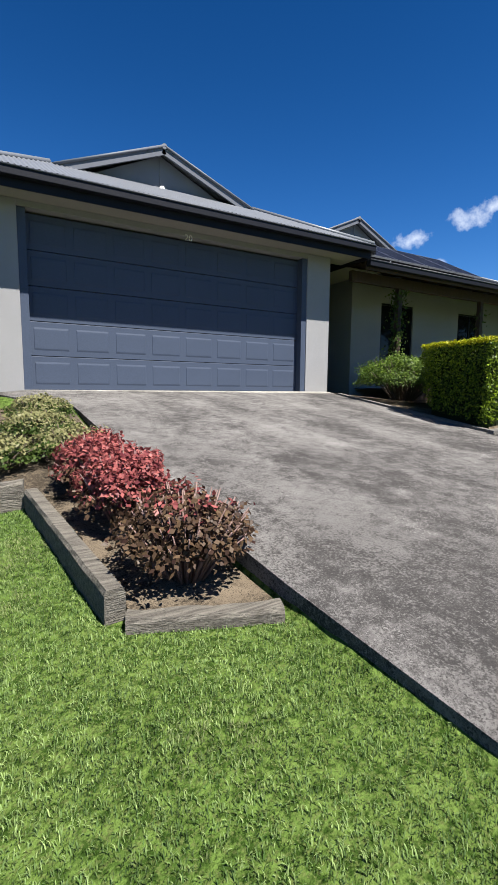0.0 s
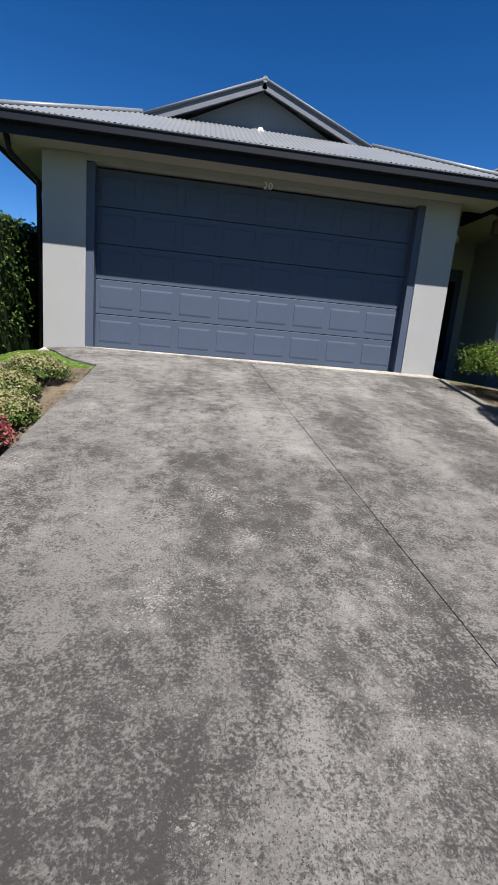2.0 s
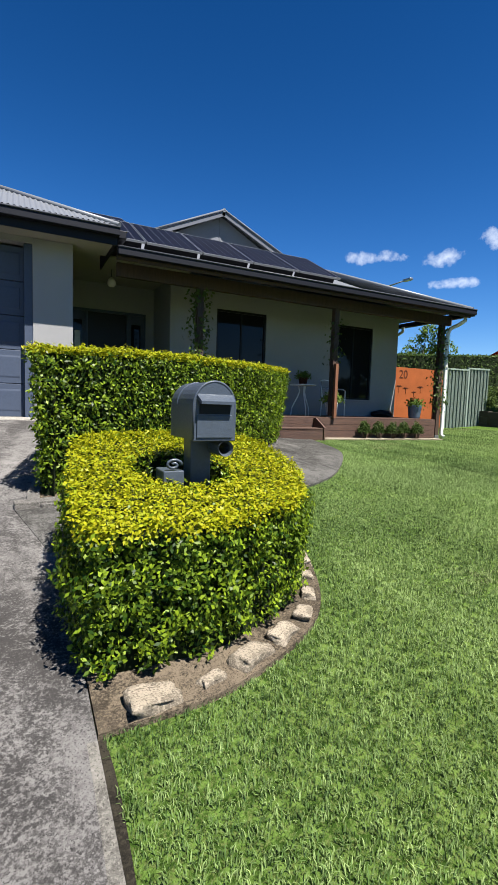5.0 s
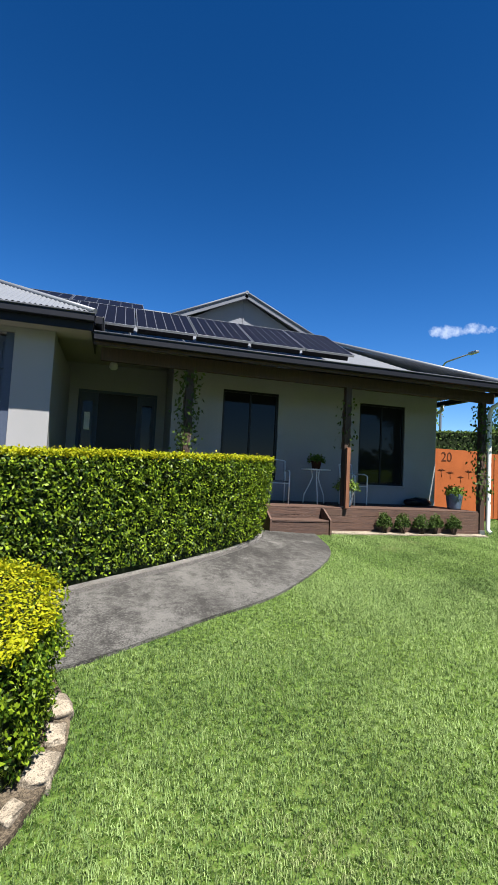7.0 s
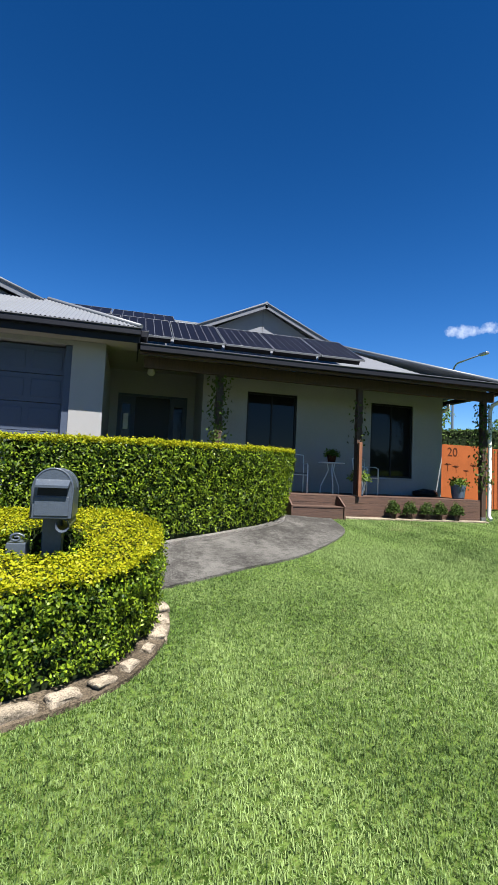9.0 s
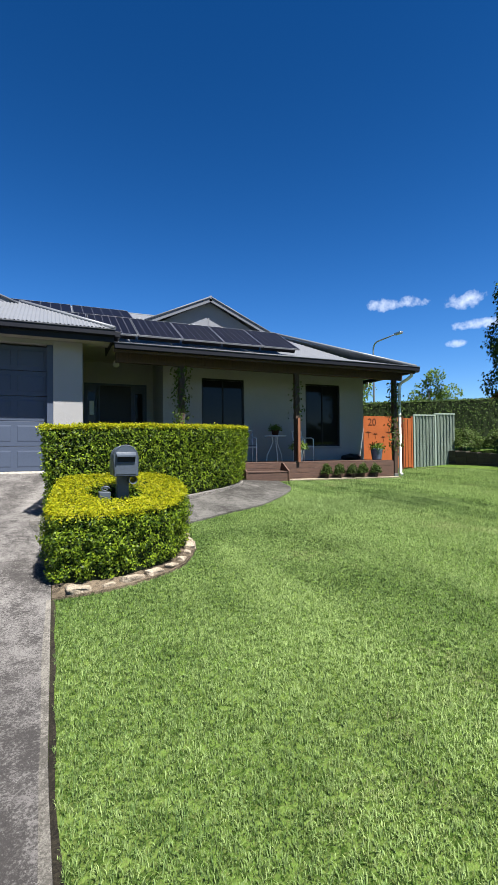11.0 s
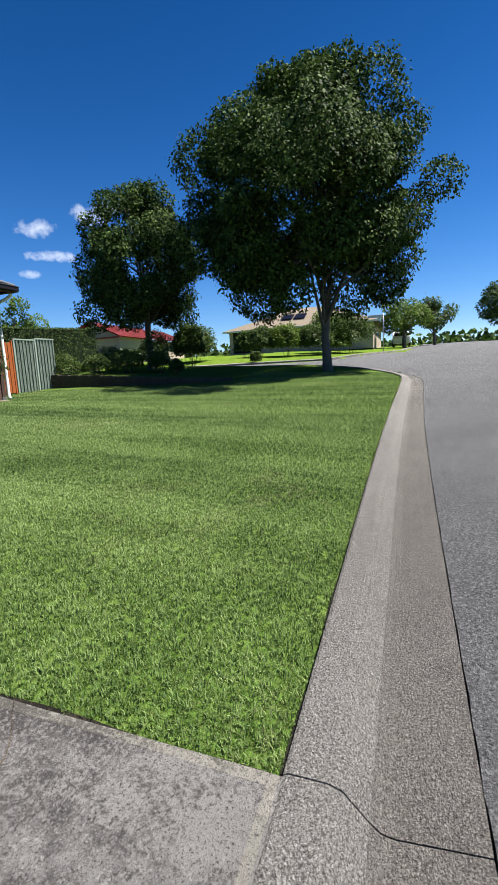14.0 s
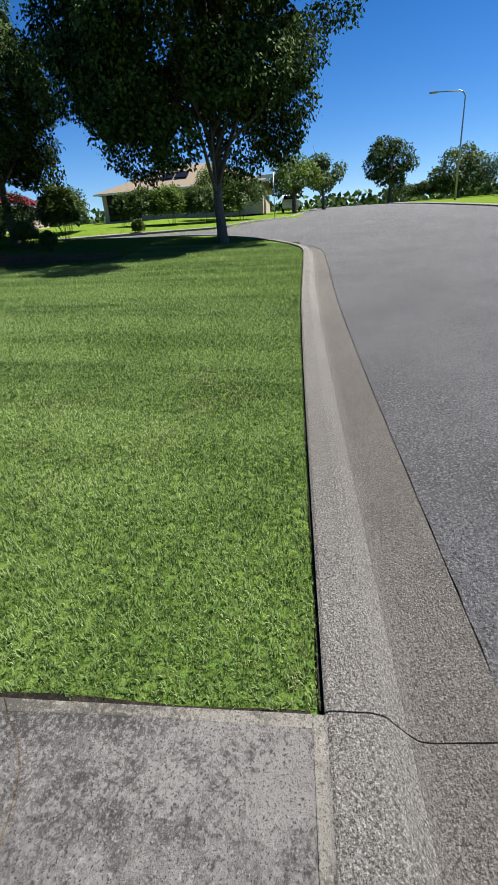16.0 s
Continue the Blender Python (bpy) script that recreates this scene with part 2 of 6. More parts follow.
MAT = {
    "render": plain("painted_render_wall", (0.235, 0.236, 0.243), 0.85, wear=0.10, scale=2.0, bump=0.35, fine=90),
    "soffit": plain("soffit_paint", (0.27, 0.255, 0.235), 0.8, wear=0.08, scale=2.0),
    "slate": plain("slate_blue_paint", (0.048, 0.062, 0.095), 0.5, wear=0.10, scale=1.5, bump=0.1),
    "fascia": plain("dark_gutter_paint", (0.008, 0.009, 0.014), 0.5, wear=0.15, scale=3),
    "gutter_lip": plain("grey_gutter_lip", (0.062, 0.066, 0.080), 0.4, wear=0.15, scale=3),
    "roof": plain("corrugated_steel_roofing", (0.135, 0.145, 0.165), 0.38, 0.1, wear=0.15, scale=1.2, bump=0.05, fine=30),
    "gable": plain("gable_sheet_grey", (0.145, 0.153, 0.178), 0.7, wear=0.12, scale=3),
    "barge": plain("barge_board_grey", (0.104, 0.112, 0.136), 0.5, wear=0.12, scale=3),
    "white": plain("white_paint", (0.55, 0.55, 0.54), 0.5, wear=0.12, scale=5),
    "black": plain("black_frame_paint", (0.007, 0.008, 0.009), 0.35, wear=0.2, scale=5),
    # near-black stand-in for the shade inside rooms, porch and under the deck
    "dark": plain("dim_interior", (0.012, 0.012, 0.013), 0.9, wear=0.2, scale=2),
    "concrete": concrete_mat("weathered_concrete", (0.170, 0.163, 0.160), (0.080, 0.075, 0.074)),
    "path": concrete_mat("path_concrete", (0.116, 0.113, 0.108), (0.058, 0.056, 0.053)),
    "kerb": aggregate_mat("kerb_concrete", (0.222, 0.213, 0.200), (0.080, 0.074, 0.067)),
    "channel": aggregate_mat("gutter_concrete", (0.162, 0.151, 0.140), (0.056, 0.051, 0.046)),
    "new_concrete": concrete_mat("pale_trowelled_concrete", (0.205, 0.195, 0.176), (0.140, 0.132, 0.118)),
    "threshold": concrete_mat("pale_cement_strip", (0.36, 0.345, 0.315), (0.30, 0.285, 0.26)),
    "dark_soil": concrete_mat("soil_with_edge_shade", (0.030, 0.026, 0.018), (0.014, 0.012, 0.009)),
    "asphalt": aggregate_mat("asphalt", (0.124, 0.125, 0.131), (0.042, 0.042, 0.045), 1.8),
    "lawn": lawn_mat(),
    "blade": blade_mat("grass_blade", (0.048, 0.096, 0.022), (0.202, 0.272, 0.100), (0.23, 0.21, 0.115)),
    "soil": concrete_mat("garden_soil", (0.150, 0.120, 0.086), (0.064, 0.050, 0.035)),
    "jarrah": wood_mat("oiled_hardwood", (0.085, 0.042, 0.027), (0.045, 0.023, 0.016)),
    "post": wood_mat("dark_hardwood_post", (0.049, 0.026, 0.016), (0.029, 0.016, 0.010), (14, 14, 1)),
    # post timber again, redder and brightened as if in the sun
    "post_sun": wood_mat("reddish_sunlit_post", (0.191, 0.075, 0.035), (0.116, 0.046, 0.023), (14, 14, 1)),
    "sleeper": wood_mat("silvered_sleeper", (0.205, 0.188, 0.160), (0.070, 0.062, 0.052), (1, 16, 16), 0.95, 3.5, 1.0),
    "bark": wood_mat("tree_bark", (0.116, 0.104, 0.090), (0.058, 0.052, 0.046), (8, 8, 1.5), 0.95, 3.0, 0.9),
    "hedge": leaf_mat("hedge_leaf", (0.014, 0.040, 0.004), (0.205, 0.290, 0.016), rough=0.4, through=0.3, gloss=0.16, skew=1.6),
    "hedge_tip": leaf_mat("hedge_new_leaf", (0.22, 0.26, 0.008), (0.33, 0.31, 0.010), rough=0.45),
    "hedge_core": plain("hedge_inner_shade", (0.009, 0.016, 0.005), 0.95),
    "leaf": leaf_mat("tree_leaf", (0.009, 0.022, 0.005), (0.082, 0.130, 0.032), rough=0.6, through=0.16, gloss=0.05, skew=1.5),
    "leaf_lit": leaf_mat("light_tree_leaf", (0.040, 0.082, 0.012), (0.120, 0.178, 0.026), rough=0.45),
    "shrub": leaf_mat("shrub_leaf", (0.035, 0.067, 0.014), (0.075, 0.110, 0.026)),
    "red": leaf_mat("red_shrub_leaf", (0.105, 0.022, 0.028), (0.390, 0.125, 0.115), skew=1.2),
    "maroon": leaf_mat("maroon_shrub_leaf", (0.034, 0.018, 0.015), (0.125, 0.082, 0.048)),
    "stalk": wood_mat("bare_mauve_stalk", (0.235, 0.150, 0.135), (0.140, 0.085, 0.075), (14, 14, 1)),
    "pale": leaf_mat("pale_shrub_leaf", (0.151, 0.157, 0.064), (0.244, 0.232, 0.116)),
    "twig": wood_mat("twig", (0.093, 0.064, 0.041), (0.052, 0.035, 0.023)),
    "rust": plain("rust_orange_steel", (0.244, 0.067, 0.020), 0.8, wear=0.35, scale=2.0),
    "rust_dark": plain("dark_rust", (0.058, 0.017, 0.007), 0.8),
    "fence": plain("pale_green_steel", (0.190, 0.240, 0.208), 0.5, wear=0.12, scale=2.0),
    "brick_wall": plain("garden_wall_block", (0.058, 0.052, 0.041), 0.95, wear=0.4, scale=4),
    "mail": plain("gunmetal_enamel", (0.043, 0.055, 0.075), 0.35, wear=0.12, scale=8, sheen=0.4),
    "pot": plain("blue_glazed_pot", (0.075, 0.110, 0.157), 0.25, wear=0.5, scale=9, sheen=0.5),
    "stone": concrete_mat("sandstone_rock", (0.350, 0.300, 0.235), (0.230, 0.195, 0.150)),
    "steel": plain("galvanised_steel", (0.261, 0.267, 0.273), 0.4, 0.8),
    "cell": plain("solar_cell", (0.0035, 0.004, 0.008), 0.42, wear=0.2, scale=8, bump=0.0, sheen=0.06),
    "pale_metal": plain("pale_powder_coated_metal", (0.55, 0.57, 0.57), 0.5, wear=0.1, scale=6),
    "alu": plain("aluminium_frame", (0.319, 0.325, 0.336), 0.35, 0.9),
    "cream": plain("cream_brick", (0.31, 0.262, 0.212), 0.85, wear=0.15, scale=6),
    "red_roof": plain("red_roof_tile", (0.191, 0.032, 0.032), 0.6, wear=0.25, scale=4),
    "tan_roof": plain("tan_roof_tile", (0.165, 0.138, 0.104), 0.7, wear=0.25, scale=4),
}


def glass_mat():
    m = mat("window_glass", (0.008, 0.009, 0.010), 0.03)
    m.node_tree.nodes["Principled BSDF"].inputs["Specular IOR Level"].default_value = 0.15
    return m


MAT["glass"] = glass_mat()


# ---- mesh helpers ----
def part(name, bm, material, parent=None, label=""):
    """Links a bmesh as one mesh object, under parent if there is one."""
    me = bpy.data.meshes.new(name)
    bmesh.ops.recalc_face_normals(bm, faces=bm.faces)
    bm.to_mesh(me)
    bm.free()
    return linked(name, me, material, parent, label)


def linked(name, me, material, parent=None, label=""):
    for m in material if isinstance(material, (list, tuple)) else [material]:
        me.materials.append(m)
    ob = new(name, me)
    ob.parent = parent
    return tagged(ob, label)


def thing(name, label, category, group="", kind="", at=(0, 0, 0)):
    ob = new(name)
    ob.location = at
    ob.empty_display_size = 0.1
    return tagged(ob, label, category, group, kind)


def structure(ob, label="", category=""):
    return tagged(ob, label, category, "", "structure")


def box(bm, x0, x1, y0, y1, z0, z1, bevel=0.0, m=None):
    made = bmesh.ops.create_cube(bm, size=1.0)["verts"]
    t = Matrix.Translation(((x0 + x1) / 2, (y0 + y1) / 2, (z0 + z1) / 2)) @ Matrix.Diagonal((x1 - x0, y1 - y0, z1 - z0, 1))
    bmesh.ops.transform(bm, matrix=(m or Matrix()) @ t, verts=made)
    if bevel:
        edges = list({e for v in made for e in v.link_edges})
        bmesh.ops.bevel(bm, geom=edges, offset=bevel, segments=2, affect="EDGES", profile=0.5)
    return bm


def block(*args, **more):
    return box(bmesh.new(), *args, **more)


def prism(bm, outline, z0, z1, m=None):
    """A solid on a plan outline; z0 and z1 are numbers or functions of x, y."""
    def height(z, p):
        return z(*p) if callable(z) else z
    m = m or Matrix()
    low = [bm.verts.new(m @ Vector((*p, height(z0, p)))) for p in outline]
    top = [bm.verts.new(m @ Vector((*p, height(z1, p)))) for p in outline]
    n = len(outline)
    bm.faces.new(low[::-1])
    bm.faces.new(top)
    for i in range(n):
        bm.faces.new((low[i], low[(i + 1) % n], top[(i + 1) % n], top[i]))
    return bm


def tube(bm, points, radii, sides=8, caps=True):
    """A round tube along points, with a radius at each."""
    points = [Vector(p) for p in points]
    radii = radii if isinstance(radii, (list, tuple)) else [radii] * len(points)
    rings = []
    for i, p in enumerate(points):
        way = (points[min(i + 1, len(points) - 1)] - points[max(i - 1, 0)]).normalized()
        side = way.orthogonal().normalized() if i == 0 else (side - way * side.dot(way)).normalized()
        up = way.cross(side)
        rings.append([bm.verts.new(p + radii[i] * (math.cos(a) * side + math.sin(a) * up)) for a in (math.tau * k / sides for k in range(sides))])
    for a, b in zip(rings, rings[1:]):
        for k in range(sides):
            f = bm.faces.new((a[k], a[(k + 1) % sides], b[(k + 1) % sides], b[k]))
            f.smooth = True
    if caps:
        bm.faces.new(rings[0][::-1])
        bm.faces.new(rings[-1])
    return bm


def lathe(bm, profile, sides=24, at=(0, 0, 0)):
    """A turned shape: profile is radius, height from the bottom up."""
    rings = [[bm.verts.new((at[0] + r * math.cos(a), at[1] + r * math.sin(a), at[2] + z)) for a in (math.tau * k / sides for k in range(sides))] for r, z in profile]
    for a, b in zip(rings, rings[1:]):
        for k in range(sides):
            f = bm.faces.new((a[k], a[(k + 1) % sides], b[(k + 1) % sides], b[k]))
            f.smooth = True
    bm.faces.new(rings[0][::-1])
    bm.faces.new(rings[-1])
    return bm


def mesh_of(name, verts, faces):
    """A mesh from arrays of places and of faces with three or four corners."""
    me = bpy.data.meshes.new(name)
    faces = np.asarray(faces, np.int32)
    n, k = faces.shape
    me.vertices.add(len(verts))
    me.vertices.foreach_set("co", np.asarray(verts, np.float32).ravel())
    me.loops.add(n * k)
    me.loops.foreach_set("vertex_index", faces.ravel())
    me.polygons.add(n)
    me.polygons.foreach_set("loop_start", np.arange(0, n * k, k, dtype=np.int32))
    me.update(calc_edges=True)
    return me


RNG = np.random.default_rng(7)


def unit(v):
    return v / np.maximum(np.linalg.norm(v, axis=-1, keepdims=True), 1e-9)


def leaf_mesh(name, at, normal, length, width, spread=0.8, up=0.0, fold=0.25):
    """Many small folded leaves: each has a stem end, two sides and a tip."""
    n = len(at)
    face = unit(normal + RNG.normal(0, spread, (n, 3)))
    way = unit(np.cross(face, RNG.normal(0, 1, (n, 3))) + np.array([0, 0, up]))
    side = unit(np.cross(face, way))
    length = length * RNG.uniform(0.65, 1.3, (n, 1))
    width = width * RNG.uniform(0.7, 1.2, (n, 1))
    mid = at + way * length * 0.45 + face * width * fold
    verts = np.stack([at, mid + side * width - face * width * fold, at + way * length, mid - side * width - face * width * fold], 1)
    # a ridge point gives each leaf its fold
    base = np.arange(n)[:, None] * 4
    faces = np.concatenate([base + [0, 1, 2], base + [0, 2, 3]])
    return mesh_of(name, verts.reshape(-1, 3), faces)


# ---- lie of the land ----
STREET = ((-400, -9), (-60, -3.0), (-30, -2.2), (-5, -1.35), (0, -1.21), (3, -1.05), (6.5, -0.845), (12.8, -0.36), (16.7, -0.12), (30, 0.85), (45, 1.75), (60, 2.55), (75, 2.7), (120, 0.5), (400, -8))
HOUSE = ((-400, -9), (-60, -3.0), (-6.2, -0.12), (-5.6, 0), (0.6, 0), (3, -0.21), (5, -0.34), (9.3, -0.38), (13, -0.12), (17, 0.42), (19.5, 0.62), (21.2, 0.42), (27, 0.62), (30, 1.2), (45, 2.2), (60, 2.9), (120, 3.5), (400, -8))


def grade(x, y):
    """Height of the paved ground: it falls from the house to the street."""
    s, h = np.interp(x, *zip(*STREET)), np.interp(x, *zip(*HOUSE))
    return s + (h - s) * np.clip((y + 10.4) / 10.4, 0, 1)


def drive_edge(y):
    """Plan line of the driveway's edge beside the flower bed."""
    return np.interp(y, (-10.4, -7.3, -6.2, -4.6, -1.3), (-4.62, -4.645, -4.735, -4.80, -4.84))


def drive_right(y):
    """Plan line of the driveway's edge along the main lawn; it flares a little at the street."""
    return 0.085 * np.clip((-8.4 - np.asarray(y, float)) / 1.97, 0, 1)


def lawn_z(x, y):
    """Height of the turf, which lies lower beside the flower bed than the driveway does."""
    low = np.clip((drive_edge(y) + 0.03 - x) / 0.05, 0, 1) * np.interp(y, (-10.2, -8.5, -7.4, -6.7, -6.2, -4.0, -1.0), (0.0, 0.015, 0.026, 0.05, 0.10, 0.17, 0.0))
    return grade(x, y) - low


def smooth_line(points, step=0.2):
    """A curve through plan points, cut into short lengths."""
    p = [Vector((*q, 0)) for q in points]
    p = [2 * p[0] - p[1], *p, 2 * p[-1] - p[-2]]
    out = []
    for a, b, c, d in zip(p, p[1:], p[2:], p[3:]):
        n = max(2, int((c - b).length / step))
        for k in range(n):
            t = k / n
            v = 0.5 * (2 * b + (c - a) * t + (2 * a - 5 * b + 4 * c - d) * t * t + (3 * b - a - 3 * c + d) * t ** 3)
            out.append((v.x, v.y))
    return out + [tuple(points[-1])]


def resample(line, n):
    line = np.array(line)
    s = np.r_[0, np.cumsum(np.linalg.norm(np.diff(line, axis=0), axis=1))]
    t = np.linspace(0, s[-1], n)
    return np.stack([np.interp(t, s, line[:, 0]), np.interp(t, s, line[:, 1])], 1)


def slab(name, left, right, material, parent=None, top=grade, lift=0.0, thick=0.16, across=6, label=""):
    """A slab between two plan lines with the same number of points; its top follows the land."""
    bm = bmesh.new()
    rows = []
    for a, b in zip(left, right):
        line = [(a[0] + (b[0] - a[0]) * k / across, a[1] + (b[1] - a[1]) * k / across) for k in range(across + 1)]
        rows.append([bm.verts.new((*p, float(top(*p)) + lift)) for p in line])
    for r, s in zip(rows, rows[1:]):
        for k in range(across):
            bm.faces.new((r[k], r[k + 1], s[k + 1], s[k]))
    rim = [v for v in rows[0]] + [r[-1] for r in rows[1:]] + rows[-1][-2::-1] + [r[0] for r in rows[-2:0:-1]]
    low = [bm.verts.new(v.co - Vector((0, 0, thick))) for v in rim]
    for i in range(len(rim)):
        j = (i + 1) % len(rim)
        bm.faces.new((rim[i], low[i], low[j], rim[j]))
    return part(name, bm, material, parent, label)


def drive_z(x, y):
    """Top of the driveway, which meets the kerb level."""
    return grade(x, y) + 0.019 * np.clip((-9.5 - np.asarray(y, float)) / 0.85, 0, 1)


# ---- ground, road, kerb, driveway, path ----
def kerb_line():
    line = [(-60, -10.4), (-12, -10.38), (0, -10.37), (6, -10.42), (10.5, -10.55)]
    line += [(13.0 + 7.4 * math.sin(a), -3.2 - 7.4 * math.cos(a)) for a in (radians(d) for d in range(0, 91, 10))]
    return smooth_line(line + [(20.5, 6), (20.8, 60)], 0.35)


KERB = kerb_line()


def in_road(x, y):
    """True on the carriageway: the street, the side street and the rounded corner between them."""
    street = (y < np.interp(x, [-60, 0, 6, 10.5, 13, 34, 60, 100], [-10.47, -10.43, -10.48, -10.61, -10.66, -10.66, -13.3, -18.0])) & (y > -21.6)
    side = (x > 20.55) & (x < 27.5) & (y > -12)
    corner = (x > 13) & (y < -3.2) & (x < 21) & (np.hypot(x - 13, y + 3.2) > 7.62) & (y > -12)
    mouth = (x > 27) & (y < -6) & (y > -12) & (x < 27.3 + 0.9 * np.maximum(0, -6 - y) ** 1.5) & (x < 34.5)
    return street | side | corner | mouth


def make_ground():
    def steps(fine, near, far):
        a = [fine[0]]
        while a[-1] < fine[1]:
            a.append(a[-1] + 0.3)
        for s, lim in ((0.8, near), (4, far), (60, (-1500, 1500))):
            while a[-1] < lim[1]:
                a.append(a[-1] + s)
            while a[0] > lim[0]:
                a.insert(0, a[0] - s)
        return a
    xs = np.array(sorted(steps((-8, 22), (-20, 40), (-80, 140)) + [*np.arange(-4.86, -4.56, 0.02), -0.02, 0.02]))
    ys = np.array(sorted(steps((-11, 3), (-24, 16), (-80, 120)) + [-10.415, -10.44, -10.47, -10.5, -10.53, -10.56, -10.59, -10.62, -10.65, -10.68]))
    gx, gy = np.meshgrid(xs, ys)
    z = lawn_z(gx, gy) - 0.022 - 0.25 * in_road(gx, gy)
    far = np.clip((np.hypot(gx - 40, gy) - 90) / 300, 0, 1)
    z = z * (1 - far) - 6.0 * far
    z += 0.02 * np.sin(gx * 1.3 + gy * 0.7) * np.clip(np.hypot(gx - 6, gy + 6) / 8 - 1.6, 0, 1) * (1 - in_road(gx, gy))
    ny, nx = gx.shape
    i = (np.arange(ny - 1)[:, None] * nx + np.arange(nx - 1)).ravel()
    me = mesh_of("ground", np.stack([gx, gy, z], -1).reshape(-1, 3), np.stack([i, i + 1, i + nx + 1, i + nx], 1))
    me.polygons.foreach_set("use_smooth", np.ones(len(me.polygons), bool))
    structure(linked("ground", me, MAT["lawn"]), "green mown lawn and verge on a gentle slope", "lawn")


make_ground()


def road_z(x, y):
    return grade(x, min(y, -10.4) if x < 19 else y) - 0.085 + (0.09 * math.sin(min(1, max(0, (-10.9 - y) / 10.6)) * math.pi) if y < -10.9 else 0)


def make_road():
    def near(x):
        if x < 13.0:
            return float(np.interp(x, *np.array([p for p in KERB if p[0] < 14]).T)) - 0.562 - 0.006 * noise.noise(Vector((x * 5, 0, 0))) - 0.005 * noise.noise(Vector((x * 19, 3, 0)))
        return -3.2 - math.sqrt(7.955 ** 2 - (x - 13.0) ** 2) if x < 17.1 else float(np.interp(x, [34, 60, 100], [-10.0, -13.2, -17.9]))

    xs = sorted([*range(-60, -4, 4), *np.linspace(-4, 18, 330), *range(20, 160, 2)])
    slab("road", [(x, -21.5) for x in xs], [(x, near(x)) for x in xs], MAT["asphalt"], top=road_z, across=12)
    structure(bpy.data.objects["road"], "worn grey asphalt street climbing a gentle hill", "road")
    ys = [*np.linspace(-10.02, 60, 36)]
    # the side street opens in a bell mouth round the rounded corner
    west = [(21.07 - (max(0, 7.97 - math.sqrt(max(0, 7.97 ** 2 - (y + 3.2) ** 2))) if y < -3.2 else 0), y) for y in ys]
    east = [(27.4 + max(0, -6 - y) ** 1.5 * 0.9, y) for y in ys]
    structure(slab("road_side_street", west, east, MAT["asphalt"], top=road_z, lift=0.004, across=10), "grey asphalt side street meeting the main street", "road")


make_road()


def make_kerb():
    top = [(0, -0.3), (0, 0.012), (0.015, 0.022), (0.13, 0.02), (0.17, 0.008), (0.245, -0.072), (0.245, -0.3)]
    channel = [(0.246, -0.3), (0.246, -0.073), (0.275, -0.098), (0.31, -0.105), (0.555, -0.085), (0.56, -0.3)]
    kerb = structure(thing("kerb", "grey rough concrete kerb and gutter with open joints", "kerb"))
    line = np.array(KERB)
    s = np.r_[0, np.cumsum(np.linalg.norm(np.diff(line, axis=0), axis=1))]
    first = float(np.interp(0.095, line[:, 0], s))
    cuts = np.arange(first - 3.25 * 12, s[-1], 3.25)
    for a, b in zip(cuts, cuts[1:]):
        t = np.linspace(a + 0.0025, b - 0.0025, 9)
        px, py = np.interp(t, s, line[:, 0]), np.interp(t, s, line[:, 1])
        dx, dy = np.gradient(px), np.gradient(py)
        n = np.hypot(dx, dy)
        ox, oy = dy / n, -dx / n
        for name, profile, material in (("kerb_segment", top, "kerb"), ("gutter_segment", channel, "channel")):
            bm = bmesh.new()
            rows = [[bm.verts.new((px[i] + d * ox[i], py[i] + d * oy[i], float(grade(px[i], py[i])) + z)) for d, z in profile] for i in range(9)]
            for r, q in zip(rows, rows[1:]):
                for k in range(len(profile) - 1):
                    bm.faces.new((r[k], r[k + 1], q[k + 1], q[k]))
            bm.faces.new(rows[0])
            bm.faces.new(rows[-1][::-1])
            part(name, bm, MAT[material], kerb)
    xs = list(range(-60, 160, 4))
    bm = bmesh.new()
    for a, b in zip(xs, xs[1:]):
        prism(bm, [(a + 0.01, -21.9), (b, -21.9), (b, -21.45), (a + 0.01, -21.45)], lambda x, y: grade(x, y) - 0.3, lambda x, y: grade(x, y) + (0.0 if y > -21.6 else 0.02))
    structure(part("kerb_far_side", bm, MAT["kerb"]), "concrete kerb on the far side of the street", "kerb")


make_kerb()


def make_far_corner_kerb():
    """Low pale kerb round the far corner of the side street and up the hill."""
    ys = np.linspace(30, -10.1, 60)
    line = [(27.42 + 0.9 * max(0.0, -6 - y) ** 1.5, y) for y in ys] + [(x, float(np.interp(x, [34, 60, 100], [-10.25, -13.25, -18.0]))) for x in range(36, 100, 4)]
    line = resample(line, 110)
    way = np.gradient(line, axis=0)
    way = way / np.hypot(*way.T)[:, None]
    back = line + np.stack([-way[:, 1], way[:, 0]], 1) * 0.32
    structure(slab("kerb_far_corner", [tuple(p) for p in line], [tuple(p) for p in back], MAT["kerb"], lift=0.03, thick=0.2, across=2), "pale concrete kerb round the far street corner", "kerb")


make_far_corner_kerb()


